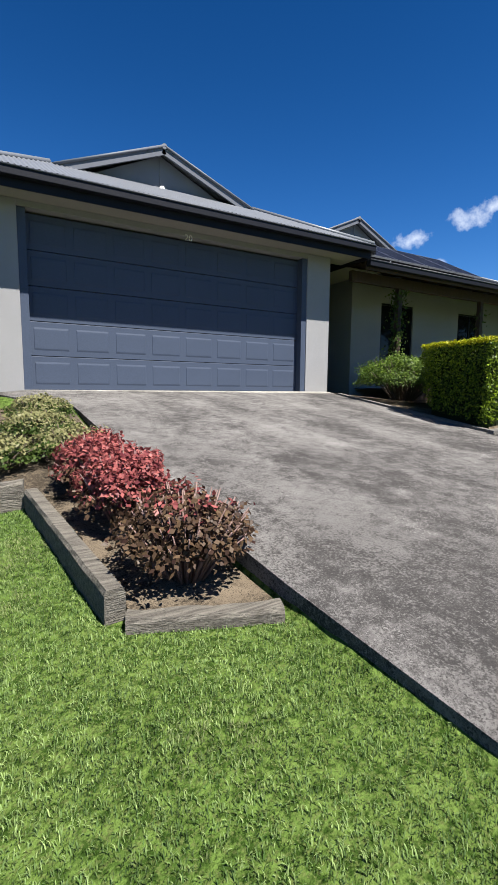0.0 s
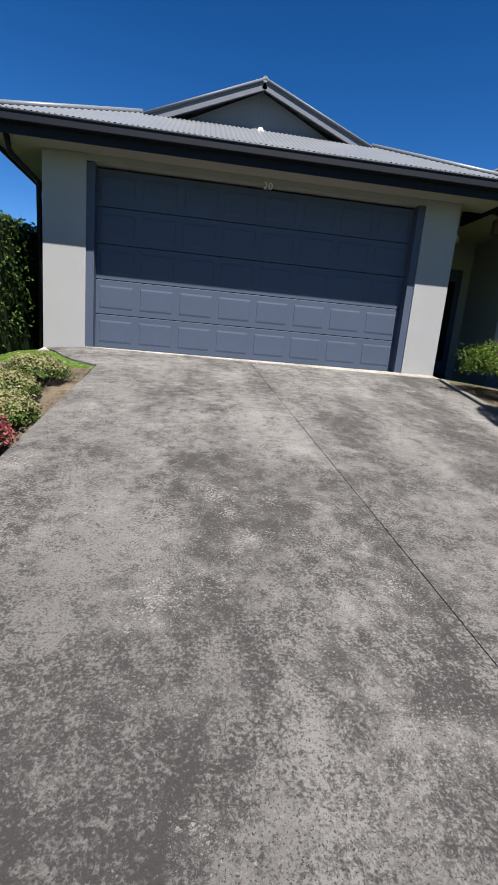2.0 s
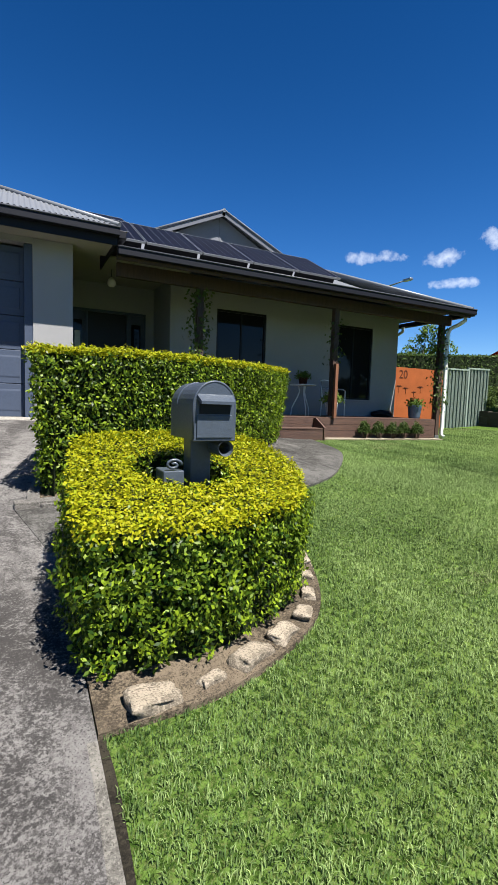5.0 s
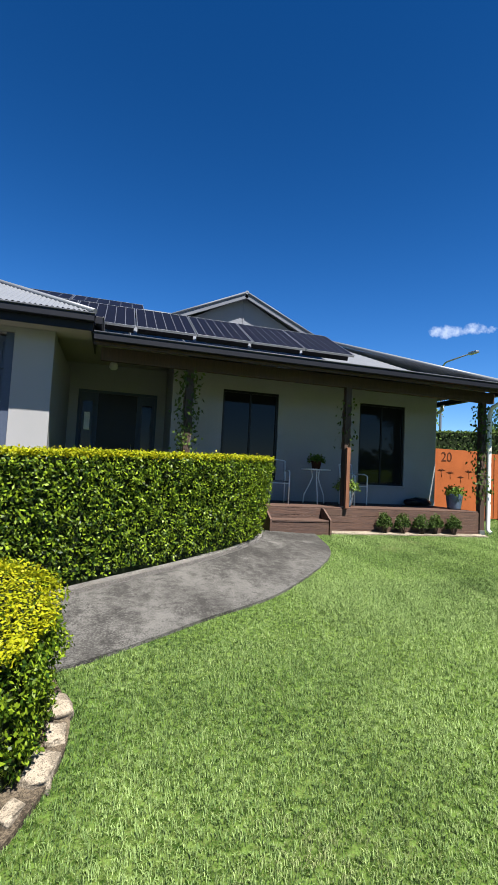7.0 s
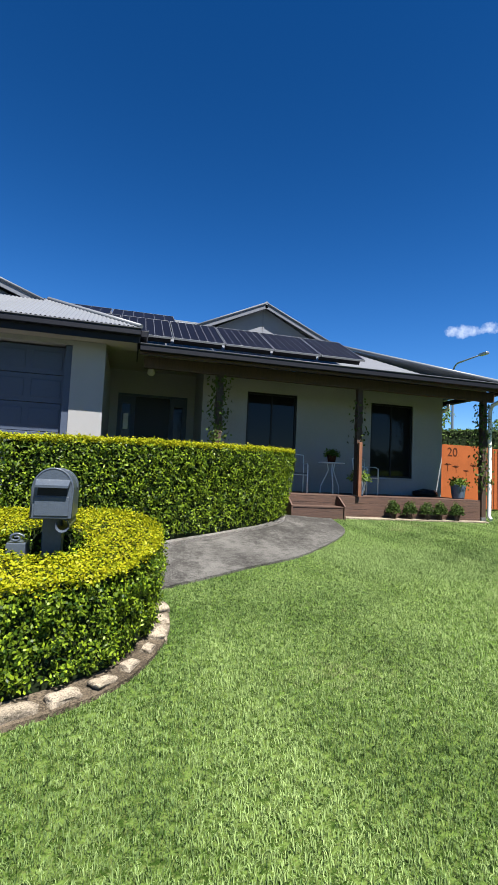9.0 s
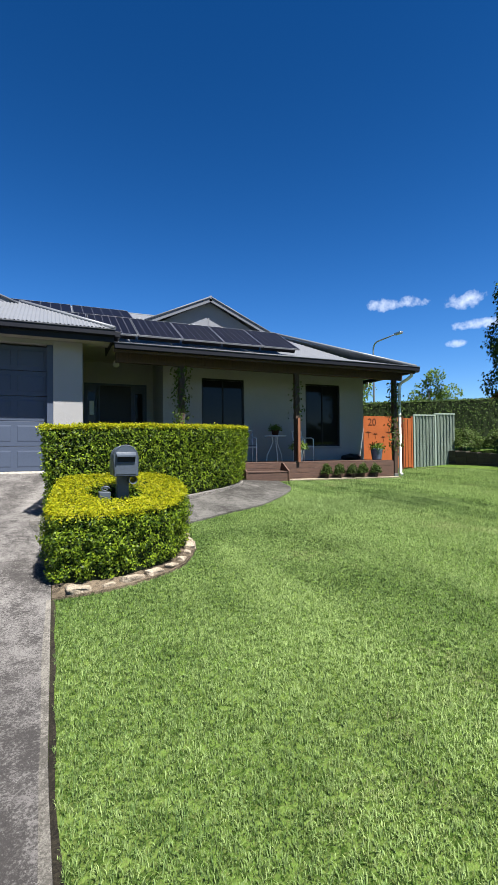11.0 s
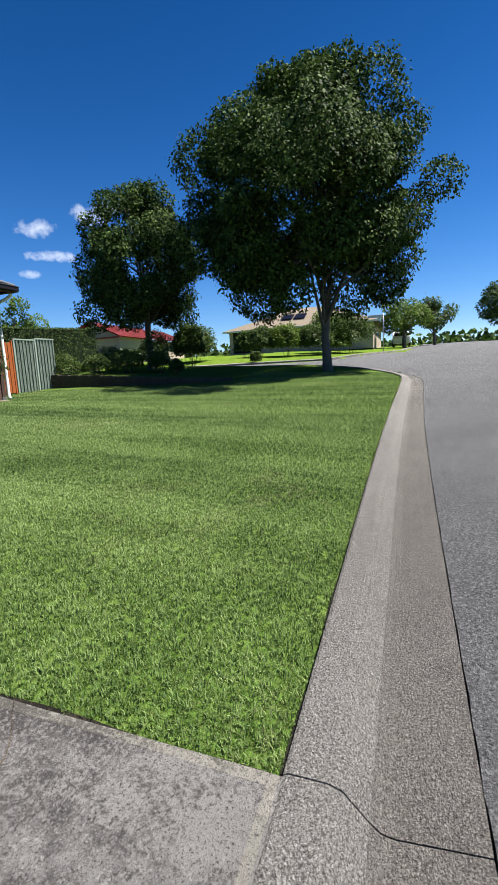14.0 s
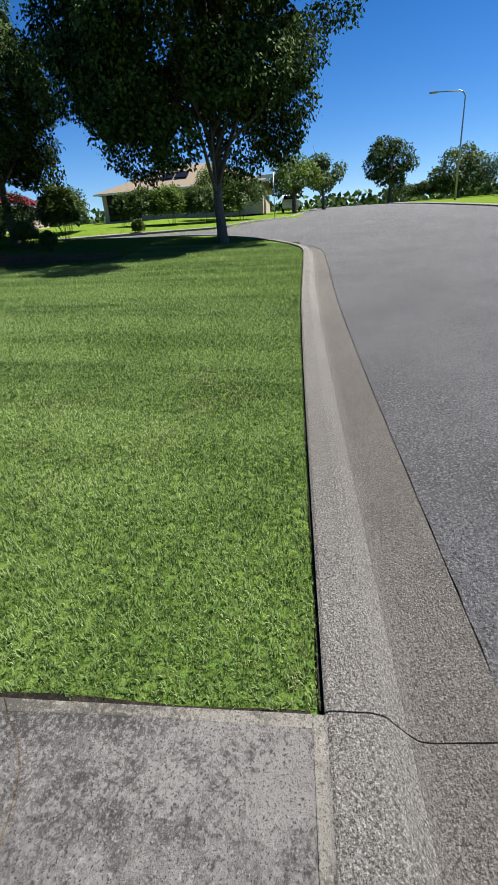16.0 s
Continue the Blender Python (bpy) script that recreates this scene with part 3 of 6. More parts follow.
def make_driveway():
    drive = structure(thing("driveway", "weathered grey concrete driveway with dark mottled stains", "driveway"))
    ys = [*np.linspace(-10.374, -9.4, 8), *np.linspace(-9.1, -0.02, 36)]
    left = [(float(drive_edge(y)) - 1.05 * max(0.0, (y + 1.3) / 1.3) ** 0.6 * (y > -1.3), y) for y in ys]
    right = [(float(drive_right(y)) if y < -5.1 else (-0.2 + 0.75 * ((y + 4.3) / 4.3) if y > -4.3 else -0.2 * (y + 5.1) / 0.8), y) for y in ys]
    mid = [(-2.36 - 0.045 * (y + 7), y) for y in ys]
    slab("slab", left, [(x - 0.003, y) for x, y in mid], MAT["concrete"], drive, top=drive_z)
    slab("slab", [(x + 0.003, y) for x, y in mid], right, MAT["concrete"], drive, top=drive_z)
    part("threshold", prism(bmesh.new(), [(-5.92, -0.28), (0.56, -0.28), (0.56, 0.0), (0.0, 0.004), (0.0, 0.17), (-5.3, 0.17), (-5.3, 0.004), (-5.92, 0.0)], -0.14, lambda x, y: float(grade(x, y)) + 0.006), MAT["threshold"], drive, "pale concrete strip under the garage door")
    slab("border", [(-4.5, -10.366), (-2.4, -10.366), (0.083, -10.366)], [(-4.5, -10.335), (-2.4, -10.335), (0.082, -10.335)], MAT["new_concrete"], drive, top=drive_z, lift=0.0015, thick=0.02, across=1)
    ys = list(np.linspace(-10.333, -6.62, 24))
    slab("border", [(float(drive_right(y)) - 0.040 - 0.006 * math.sin(4 * y), y) for y in ys], [(float(drive_right(y)) - 0.001, y) for y in ys], MAT["new_concrete"], drive, top=drive_z, lift=0.0015, thick=0.02, across=1)


make_driveway()

PATH_IN = smooth_line([(-0.25, -4.33), (0.35, -4.25), (0.9, -4.0), (1.45, -3.55), (2.5, -2.68), (3.3, -1.85), (3.85, -1.15), (4.15, -0.3)])
PATH_OUT = smooth_line([(-0.06, -5.13), (0.6, -5.02), (1.43, -4.78), (2.44, -4.1), (3.3, -3.5), (4.3, -2.4), (4.85, -1.5), (5.15, -0.3)])


def make_path():
    walkway = structure(thing("pavement", "curved grey concrete garden path with a light edge", "path"))
    a, b = resample(PATH_IN, 45), resample(PATH_OUT, 45)
    for lo, hi in ((0, 12), (12, 28), (28, 44)):
        e = 0.004
        slab("path_slab", [tuple(p) for p in a[lo:hi + 1] * (1 - e) + b[lo:hi + 1] * e], [tuple(p) for p in b[lo:hi + 1]], MAT["path"], walkway, lift=0.005)
    edge = [tuple(p) for p in a]
    inner = []
    for i, p in enumerate(a):
        q = a[min(i + 1, 44)] - a[max(i - 1, 0)]
        q = q / np.hypot(*q)
        inner.append((p[0] - q[1] * 0.09, p[1] + q[0] * 0.09))
    slab("path_edging", inner, edge, MAT["kerb"], walkway, lift=0.05, across=2, label="pale raised concrete edging strip")
    ys = list(np.linspace(-4.34, -0.5, 24))
    side = [-0.215 + 0.755 * ((y + 4.3) / 4.3) + 0.16 * max(0.0, (-4.05 - y) / 0.29) ** 2 for y in ys]
    slab("path_edging", [(x, y) for x, y in zip(side, ys)], [(x + 0.09, y) for x, y in zip(side, ys)], MAT["kerb"], walkway, lift=0.035, across=2, label="pale raised concrete edging strip")


make_path()


def make_trimmed_edges():
    """The cut edge of the turf: a narrow strip of bare soil beside the paving, coloured dark for the shaded cut."""
    ys = list(np.linspace(-10.33, -6.6, 30))
    structure(slab("soil_edge", [(float(drive_right(y)) + 0.001, y) for y in ys], [(float(drive_right(y)) + 0.030 + 0.006 * math.sin(9 * y), y) for y in ys], MAT["dark_soil"], lift=-0.018, thick=0.05, across=1), "bare soil in the trimmed lawn edge, darkened for its shade", "soil")
    xs = list(np.linspace(0.115, 11.0, 60))
    edge = np.array(KERB)
    k = [float(np.interp(x, edge[:, 0], edge[:, 1])) for x in xs]
    structure(slab("soil_edge_kerb", [(x, y + 0.001) for x, y in zip(xs, k)], [(x, y + 0.011 + 0.004 * math.sin(7 * x)) for x, y in zip(xs, k)], MAT["dark_soil"], lift=-0.008, thick=0.05, across=1), "bare soil in the trimmed lawn edge, darkened for its shade", "soil")
    bm = bmesh.new()
    line = smooth_line([(0.045, -9.43), (-0.14, -9.58), (-0.42, -9.66), (-0.60, -9.86), (-0.72, -10.05), (-0.98, -10.2), (-1.1, -10.36)], 0.03)
    last = None
    for i, (x, y) in enumerate(line):
        j = 0.008 * noise.noise(Vector((x * 30, y * 30, 0)))
        w = 0.0022 + 0.0015 * abs(noise.noise(Vector((x * 14, y * 14, 4))))
        z = float(drive_z(x, y)) + 0.0025
        row = [bm.verts.new((x + j, y + w, z)), bm.verts.new((x + j, y - w, z))]
        if last:
            bm.faces.new((*last, row[1], row[0]))
        last = row
    part("crack", bm, MAT["soil"], bpy.data.objects["driveway"], "fine dark crack")


make_trimmed_edges()


def make_entry_garden():
    inner = np.array(PATH_IN)
    ys = list(np.linspace(-4.2, -0.3, 16))
    left = [(-0.18 + 0.745 * ((y + 4.3) / 4.3), y) for y in ys]
    right = [(float(np.interp(y, inner[:, 1], inner[:, 0])) - 0.09, y) for y in ys]
    structure(slab("entry_garden", left, right, MAT["soil"], lift=0.004, thick=0.1, across=4), "shaded soil under the long hedge", "soil")


make_entry_garden()


# ---- house ----
def corrugated(name, x0, x1, y0, upper, height, pitch=0.076, depth=0.009, lower=None, m=None):
    """A corrugated sheet on a plane: x across, y up the slope; upper(x) and lower(x) bound it, height(y) is its z."""
    n = int((x1 - x0) / pitch * 6)
    xs = np.linspace(x0, x1, n + 1)
    verts, faces = [], []
    for i, x in enumerate(xs):
        w = depth * math.cos(math.tau * (x - x0) / pitch)
        a, b = (lower(x) if lower else y0), upper(x)
        verts += [(x, a, height(a) + w), (x, max(a, b), height(max(a, b)) + w)]
        if i:
            k = 2 * i
            faces.append((k - 2, k, k + 1, k - 1))
    me = mesh_of(name, np.array(verts), np.array(faces))
    if m:
        me.transform(m)
    me.polygons.foreach_set("use_smooth", np.ones(len(me.polygons), bool))
    return me


def wall_with_openings(name, x0, x1, y0, y1, z0, z1, openings, material, parent, label=""):
    """A wall along x with rectangular openings (x0, x1, z0, z1) through it."""
    bm = bmesh.new()
    xs = sorted({x0, x1, *(v for o in openings for v in o[:2])})
    for a, b in zip(xs, xs[1:]):
        holes = sorted((o[2], o[3]) for o in openings if o[0] <= a and o[1] >= b)
        z = z0
        for lo, hi in [*holes, (z1, z1)]:
            if lo > z + 1e-4:
                box(bm, a, b, y0, y1, z, lo)
            z = hi
    bmesh.ops.remove_doubles(bm, verts=bm.verts, dist=1e-4)
    return part(name, bm, material, parent, label)


house = thing("house", "single-storey grey rendered house with corrugated steel roof", "house")


def house_walls():
    R = MAT["render"]
    part("pilaster", block(-5.93, -5.3, 0, 0.35, -0.4, 2.78, 0.008), R, house, "pale grey rendered pier beside the garage door")
    part("pilaster", block(0.0, 0.59, 0, 0.35, -0.4, 2.78, 0.008), R, house, "pale grey rendered pier beside the garage door")
    part("wall", block(-5.3, 0, 0.01, 0.34, 2.69, 2.78), R, house)
    part("wall", block(-5.92, -5.67, 0.352, 12, -0.4, 2.74), R, house)
    part("wall", block(0.34, 0.585, 0.352, 3.0, -0.3, 2.74), R, house)
    wall_with_openings("wall", 0.34, 2.95, 3.0, 3.22, -0.3, 2.95, [(0.78, 2.52, -0.3, 2.36)], R, house)
    part("wall", block(2.71, 2.95, 1.90, 2.998, -0.3, 2.95), R, house)
    wall_with_openings("wall", 2.71, 9.22, 1.66, 1.898, -0.3, 2.98, [(3.79, 5.06, 0.53, 2.44), (7.09, 8.32, 0.53, 2.44)], R, house)
    part("wall", block(8.98, 9.22, 1.902, 12, -0.4, 2.9), R, house)
    part("wall", block(-5.92, 9.22, 12.002, 12.24, -0.4, 2.9), R, house)


house_walls()


def window(x0, x1, z0, z1, y):
    w = thing("window", "tall black-framed window with dark reflecting glass", "window", "windows under the verandah", at=((x0 + x1) / 2, y, z0))
    a, b, h = x0 - (x0 + x1) / 2, x1 - (x0 + x1) / 2, z1 - z0
    t = 0.05
    for box_ in ((a, b, 0.03, 0.11, 0, t), (a, b, 0.03, 0.11, h - t, h), (a, a + t, 0.03, 0.11, t, h - t), (b - t, b, 0.03, 0.11, t, h - t)):
        part("frame", block(*box_, 0.004), MAT["black"], w)
    part("mullion", block(-0.02, 0.02, 0.04, 0.10, t, h - t, 0.003), MAT["black"], w)
    part("pane", block(a + t, -0.02, 0.06, 0.068, t, h - t), MAT["glass"], w)
    part("pane", block(0.02, b - t, 0.06, 0.068, t, h - t), MAT["glass"], w)
    # dark sheet added for the unlit room
    part("reveal_back", block(a, b, 0.20, 0.215, 0, h), MAT["dark"], w, "near-black sheet for the unlit room behind the glass")
    part("sill", block(a - 0.03, b + 0.03, -0.05, 0.03, -0.05, -0.002, 0.005), MAT["render"], w)
    return structure(w)


window(3.79, 5.06, 0.53, 2.44, 1.66)
window(7.09, 8.32, 0.53, 2.44, 1.66)


def front_door():
    d = thing("front_door", "dark double entry door between narrow glazed sidelights", "door", at=(1.65, 3.0, 0.0))
    for a, b in ((-0.87, -0.82), (0.82, 0.87), (-0.50, -0.44), (0.42, 0.48)):
        part("frame", block(a, b, 0.02, 0.14, -0.05, 2.30, 0.004), MAT["slate"], d)
    part("frame", block(-0.87, 0.87, 0.02, 0.14, 2.30, 2.358, 0.004), MAT["slate"], d)
    for a, b in ((-0.82, -0.50), (0.48, 0.82)):
        part("sidelight", block(a + 0.06, b - 0.06, 0.07, 0.08, 0.25, 2.1), MAT["glass"], d, "clear sidelight glass")
        for q in ((a, a + 0.06, 0.05, 0.1, -0.05, 2.3), (b - 0.06, b, 0.05, 0.1, -0.05, 2.3), (a + 0.06, b - 0.06, 0.05, 0.1, 2.1, 2.3), (a + 0.06, b - 0.06, 0.05, 0.1, -0.05, 0.25)):
            part("sash", block(*q, 0.003), MAT["slate"], d)
    part("notice", block(-0.72, -0.60, 0.055, 0.058, 1.45, 1.85), MAT["white"], d, "white paper sheet on the glass")
    # leaf coloured black to stand for the darkness of the doorway
    part("leaf", block(-0.44, 0.42, 0.07, 0.11, -0.05, 2.30), MAT["black"], d, "door leaf coloured black for the dark doorway")
    part("handle", tube(bmesh.new(), [(0.33, 0.06, 0.95), (0.33, 0.02, 0.97), (0.33, 0.02, 1.15), (0.33, 0.06, 1.17)], 0.01, 6), MAT["steel"], d, "steel pull handle")
    structure(d)
    part("hall_backing", block(0.5, 2.8, 3.24, 3.3, -0.3, 2.6), MAT["dark"], house, "near-black sheet for the unlit hall behind the entry")


front_door()


def garage_door():
    g = thing("garage_door", "closed slate-blue sectional garage door with pressed panels", "garage door", at=(-2.65, 0.18, 0.0))
    for a, b in ((-2.65, -2.53), (2.53, 2.65)):
        part("jamb", block(a, b, -0.16, 0.02, 0.0, 2.68, 0.004), MAT["slate"], g)
    rows, cols = 5, 8
    h, w = 2.66 / rows, 5.06 / cols
    for r in range(rows):
        section = part("section", block(-2.53, 2.53, 0.0, 0.04, r * h + 0.004, (r + 1) * h - 0.004, 0.006), MAT["slate"], g)
        for c in range(cols):
            x0, z0 = -2.53 + c * w, r * h
            bm = bmesh.new()
            outer = [(x0 + 0.055, z0 + 0.085), (x0 + w - 0.055, z0 + 0.085), (x0 + w - 0.055, z0 + h - 0.085), (x0 + 0.055, z0 + h - 0.085)]
            cx, cz = x0 + w / 2, z0 + h / 2
            rings = []
            for sx, sz, y in ((0, 0, 0.001), (0.006, 0.004, 0.0), (0.012, 0.032, -0.006), (0.03, 0.05, -0.0065)):
                rings.append([bm.verts.new((x - math.copysign(sx, x - cx), y, z - math.copysign(sz, z - cz))) for x, z in outer])
            for p, q in zip(rings, rings[1:]):
                for i in range(4):
                    bm.faces.new((p[i], p[(i + 1) % 4], q[(i + 1) % 4], q[i]))
            bm.faces.new(rings[-1])
            part("panel", bm, MAT["slate"], section)
    structure(g)


garage_door()


def roofs():
    M = MAT["roof"]
    front = lambda y: 2.99 + 0.50 * (y + 0.62)
    # garage: hipped front with a small gable above it
    me = corrugated("roof", -6.55, 1.2, -0.62, lambda x: min(1.12, -0.62 + (x + 6.55) * 0.93, -0.62 + (1.2 - x) * 0.93), front)
    linked("roof", me, M, house, "grey corrugated steel hip over the garage")
    side = lambda y: 2.99 + 0.465 * y
    for x, turn, mirror in ((-6.55, -90, 1), (1.2, 90, -1)):
        m = pose(x, 0, 0, 0, 0, turn)
        if turn < 0:
            me = corrugated("roof", -9.0, 0.62, 0, lambda u: min(2.0, max(0, (0.62 - u) / 0.93)), side, m=m)
        else:
            me = corrugated("roof", -0.62, 6.0, 0, lambda u: min(2.0, max(0, (u + 0.62) / 0.93)), side, m=m)
        linked("roof", me, M, house, "grey corrugated steel hip end")
    # main roof over house and verandah
    main = lambda y: float(np.interp(y, (-0.45, 1.3, 3.9, 5.4), (2.73, 3.20, 4.45, 5.14)))
    def top(x):
        if x > 7.05:
            return -0.45 + (9.49 - x) * 1.754
        return 5.4 if x < 4.75 else 3.9
    me = corrugated("roof", 1.16, 9.49, -0.45, lambda x: min(1.3, top(x)), main)
    linked("roof", me, M, house, "grey corrugated steel roof over the verandah")
    me = corrugated("roof", -5.8, 8.49, 1.3, lambda x: min(3.9, top(x)), main)
    linked("roof", me, M, house, "grey corrugated steel main roof")
    me = corrugated("roof", -5.8, 4.75, 3.9, lambda x: 5.4, main)
    linked("roof", me, M, house, "grey corrugated steel main roof")
    me = corrugated("roof", -0.45, 12.3, 0, lambda u: min(2.44, (u + 0.45) / 1.754), lambda y: 2.73 + 0.70 * y, m=pose(9.49, 0, 0, 0, 0, 90))
    linked("roof", me, M, house, "grey corrugated steel hip end")
    me = corrugated("roof", -5.0, 6.0, 0, lambda u: 4.5, lambda y: 5.12 - 0.409 * y, m=pose(0, 5.4, 0))
    linked("roof", me, M, house, "rear corrugated roof slope")
    for x, y, z0, z1, half, back in ((-2.68, 0.98, 3.76, 4.53, 1.95, 7.0), (4.75, 3.72, 4.42, 5.44, 2.25, 9.5)):
        k = (z1 - z0) / half
        for turn in (1, -1):
            me = corrugated("roof", y, back, 0, lambda u: half, lambda v: z1 - k * v)
            me.transform(Matrix(((0, turn, 0, x), (1, 0, 0, 0), (0, 0, 1, 0), (0, 0, 0, 1))))
            linked("roof", me, M, house, "grey corrugated steel gable slope")
        bm = bmesh.new()
        a = [bm.verts.new((x + s * (half - 0.1), y + 0.22, z0 - 0.15)) for s in (-1, 1)] + [bm.verts.new((x, y + 0.22, z1 - 0.06))]
        b = [bm.verts.new(v.co + Vector((0, 0.05, 0))) for v in a]
        bm.faces.new(a), bm.faces.new(b[::-1])
        for i in range(3):
            bm.faces.new((a[i], a[(i + 1) % 3], b[(i + 1) % 3], b[i]))
        gable = part("gable", bm, MAT["gable"], house, "grey sheeted gable end")
        part("cover_strip", block(x - 0.02, x + 0.02, y + 0.205, y + 0.219, z0 + 0.1, z1 - 0.12), MAT["gable"], gable)
        if x < 0:
            # small white prism set at the foot of the garage gable
            part("flashing", prism(bmesh.new(), [(x - 0.10, z0 + 0.0), (x + 0.10, z0 + 0.0), (x + 0.03, z0 + 0.13), (x - 0.03, z0 + 0.13)], -(y + 0.20), -(y + 0.10), Matrix(((1, 0, 0, 0), (0, 0, -1, 0), (0, 1, 0, 0), (0, 0, 0, 1)))), MAT["white"], gable, "small white piece at the foot of the gable")
        for s in (-1, 1):
            bm = bmesh.new()
            length = math.hypot(half, z1 - z0) + 0.05
            box(bm, 0, length, y - 0.02, y + 0.02, -0.135, -0.012, 0.004, Matrix.Translation((x, 0, z1 + 0.01)) @ Matrix.Rotation(math.atan2(z1 - z0, half), 4, "Y"))
            if s < 0:
                bmesh.ops.transform(bm, matrix=Matrix.Translation((2 * x, 0, 0)) @ Matrix.Diagonal((-1, 1, 1, 1)), verts=bm.verts)
            part("barge_board", bm, MAT["barge"], house)
            bm = bmesh.new()
            tube(bm, [(x, y - 0.03, z1 + 0.02), (x + s * half, y - 0.03, z0 + 0.02)], 0.028, 8)
            part("barge_cap", bm, MAT["barge"], house)
        part("ridge_cap", tube(bmesh.new(), [(x, y - 0.05, z1 + 0.01), (x, back, z1 + 0.01)], 0.05, 10), M, house)
    # hip caps
    for a, b in (((-6.55, -0.62, 3.0), (-4.68, 1.12, 3.87)), ((1.2, -0.62, 3.0), (-0.67, 1.12, 3.87)), ((9.49, -0.45, 2.75), (7.05, 3.83, 4.5)), ((-3.5, 5.4, 5.13), (4.2, 5.4, 5.13))):
        part("hip_cap", tube(bmesh.new(), [a, b], 0.045, 8), M, house)


roofs()


def gutters_and_soffits():
    def gutter(a, b, z, depth=0.12, height=0.12, name="gutter"):
        """A box gutter with a rolled lip on the front edge; a and b are plan points, the house lies to its left."""
        way = (Vector((*b, 0)) - Vector((*a, 0)))
        m = Matrix.Translation((*a, z)) @ way.to_track_quat("X", "Z").to_matrix().to_4x4()
        g = part(name, box(bmesh.new(), 0, way.length, -depth, 0, 0, height, 0.01, m), MAT["fascia"], house, "dark painted box gutter")
        part("lip", tube(bmesh.new(), [m @ Vector((0, -depth - 0.004, height)), m @ Vector((way.length, -depth - 0.004, height))], 0.014, 8), MAT["gutter_lip"], g, "lighter rolled gutter lip")
        return m, way.length
    for a, b, z in (((-6.6, -0.56), (1.2, -0.56), 2.83), ((1.2, -0.56), (1.2, 0.2), 2.83), ((-6.6, 9.0), (-6.6, -0.56), 2.83), ((1.2, -0.42), (9.53, -0.42), 2.60), ((9.51, -0.42), (9.51, 12), 2.60)):
        gutter(a, b, z)
    part("fascia", block(-6.58, 1.18, -0.555, -0.53, 2.715, 2.97), MAT["fascia"], house, "dark fascia board")
    part("fascia", block(-6.58, -6.555, -0.528, 9.0, 2.715, 2.97), MAT["fascia"], house)
    part("fascia", block(1.155, 1.18, -0.528, 1.0, 2.715, 2.97), MAT["fascia"], house)
    part("soffit", block(-6.55, 1.15, -0.528, 0.34, 2.782, 2.80), MAT["soffit"], house, "pale painted eave lining")
    part("soffit", block(-6.55, -5.93, 0.342, 9.0, 2.782, 2.80), MAT["soffit"], house)
    part("soffit", block(0.3, 2.95, 0.9, 3.0, 2.952, 2.97), MAT["soffit"], house, "pale entry ceiling")
    # lining added to keep the verandah ceiling as dark as its shade
    part("soffit", prism(bmesh.new(), [(1.25, -0.36), (9.42, -0.36), (9.42, 1.64), (1.25, 1.64)], lambda x, y: 2.735 + 0.269 * (y + 0.45) - 0.022, lambda x, y: 2.735 + 0.269 * (y + 0.45) - 0.012), MAT["post"], house, "dark timber lining added under the verandah roof")
    part("ceiling_lining", block(-5.9, 9.1, 3.23, 12, 2.92, 2.95), MAT["soffit"], house)
    # verandah frame
    part("beam", block(1.3, 9.48, 0.12, 0.22, 2.43, 2.66, 0.008), MAT["post"], house, "dark timber verandah beam")
    part("fascia", block(1.2, 9.48, -0.41, -0.38, 2.55, 2.70), MAT["post"], house, "dark timber fascia")
    for k in range(11):
        x = 1.45 + k * 0.79
        m = Matrix.Translation((x, -0.37, 2.635)) @ Matrix.Rotation(math.atan(0.269), 4, "X")
        part("rafter", box(bmesh.new(), -0.025, 0.025, 0, 2.15, -0.02, 0.075, 0.003, m), MAT["post"], house)
    for k in range(4):
        y = -0.1 + 0.55 * k
        part("batten", block(1.25, 9.47, y, y + 0.06, 2.725 + 0.269 * (y + 0.45) - 0.05, 2.725 + 0.269 * (y + 0.45) - 0.02), MAT["post"], house)
    for x in (2.82, 5.95, 9.2):
        p = part("verandah_post", block(x - 0.06, x + 0.06, 0.11, 0.23, 0.09 if x < 9 else -0.45, 2.43, 0.006), MAT["post"], house, "dark square timber verandah post")
        part("post_base", block(x - 0.07, x + 0.07, 0.10, 0.24, 0.085 if x < 9 else -0.45, 0.12 if x < 9 else -0.3, 0.004), MAT["steel"], p)
    part("brace_post", block(5.90, 5.975, 0.01, 0.085, 0.085, 1.25, 0.006), MAT["post_sun"], house, "reddish timber upright fixed to the post, sunlit tone in its colour")
    part("downpipe", tube(bmesh.new(), [(9.44, -0.30, 2.62), (9.44, -0.30, 2.5), (9.42, -0.15, 2.42), (9.36, 0.05, 2.34), (9.32, 0.08, 2.2), (9.32, 0.08, -0.28), (9.33, 0.0, -0.34)], 0.045, 12), MAT["white"], house, "white painted downpipe")
    part("downpipe", tube(bmesh.new(), [(9.46, 1.75, 2.6), (9.44, 1.72, 2.48), (9.41, 1.82, 2.42), (9.40, 1.95, 2.40)], 0.04, 10), MAT["white"], house)
    part("downpipe", tube(bmesh.new(), [(-6.3, -0.3, 2.8), (-6.3, -0.2, 2.6), (-6.02, 0.15, 2.35), (-5.99, 0.15, -0.2)], 0.04, 10), MAT["fascia"], house, "dark downpipe by the garage corner")


gutters_and_soffits()


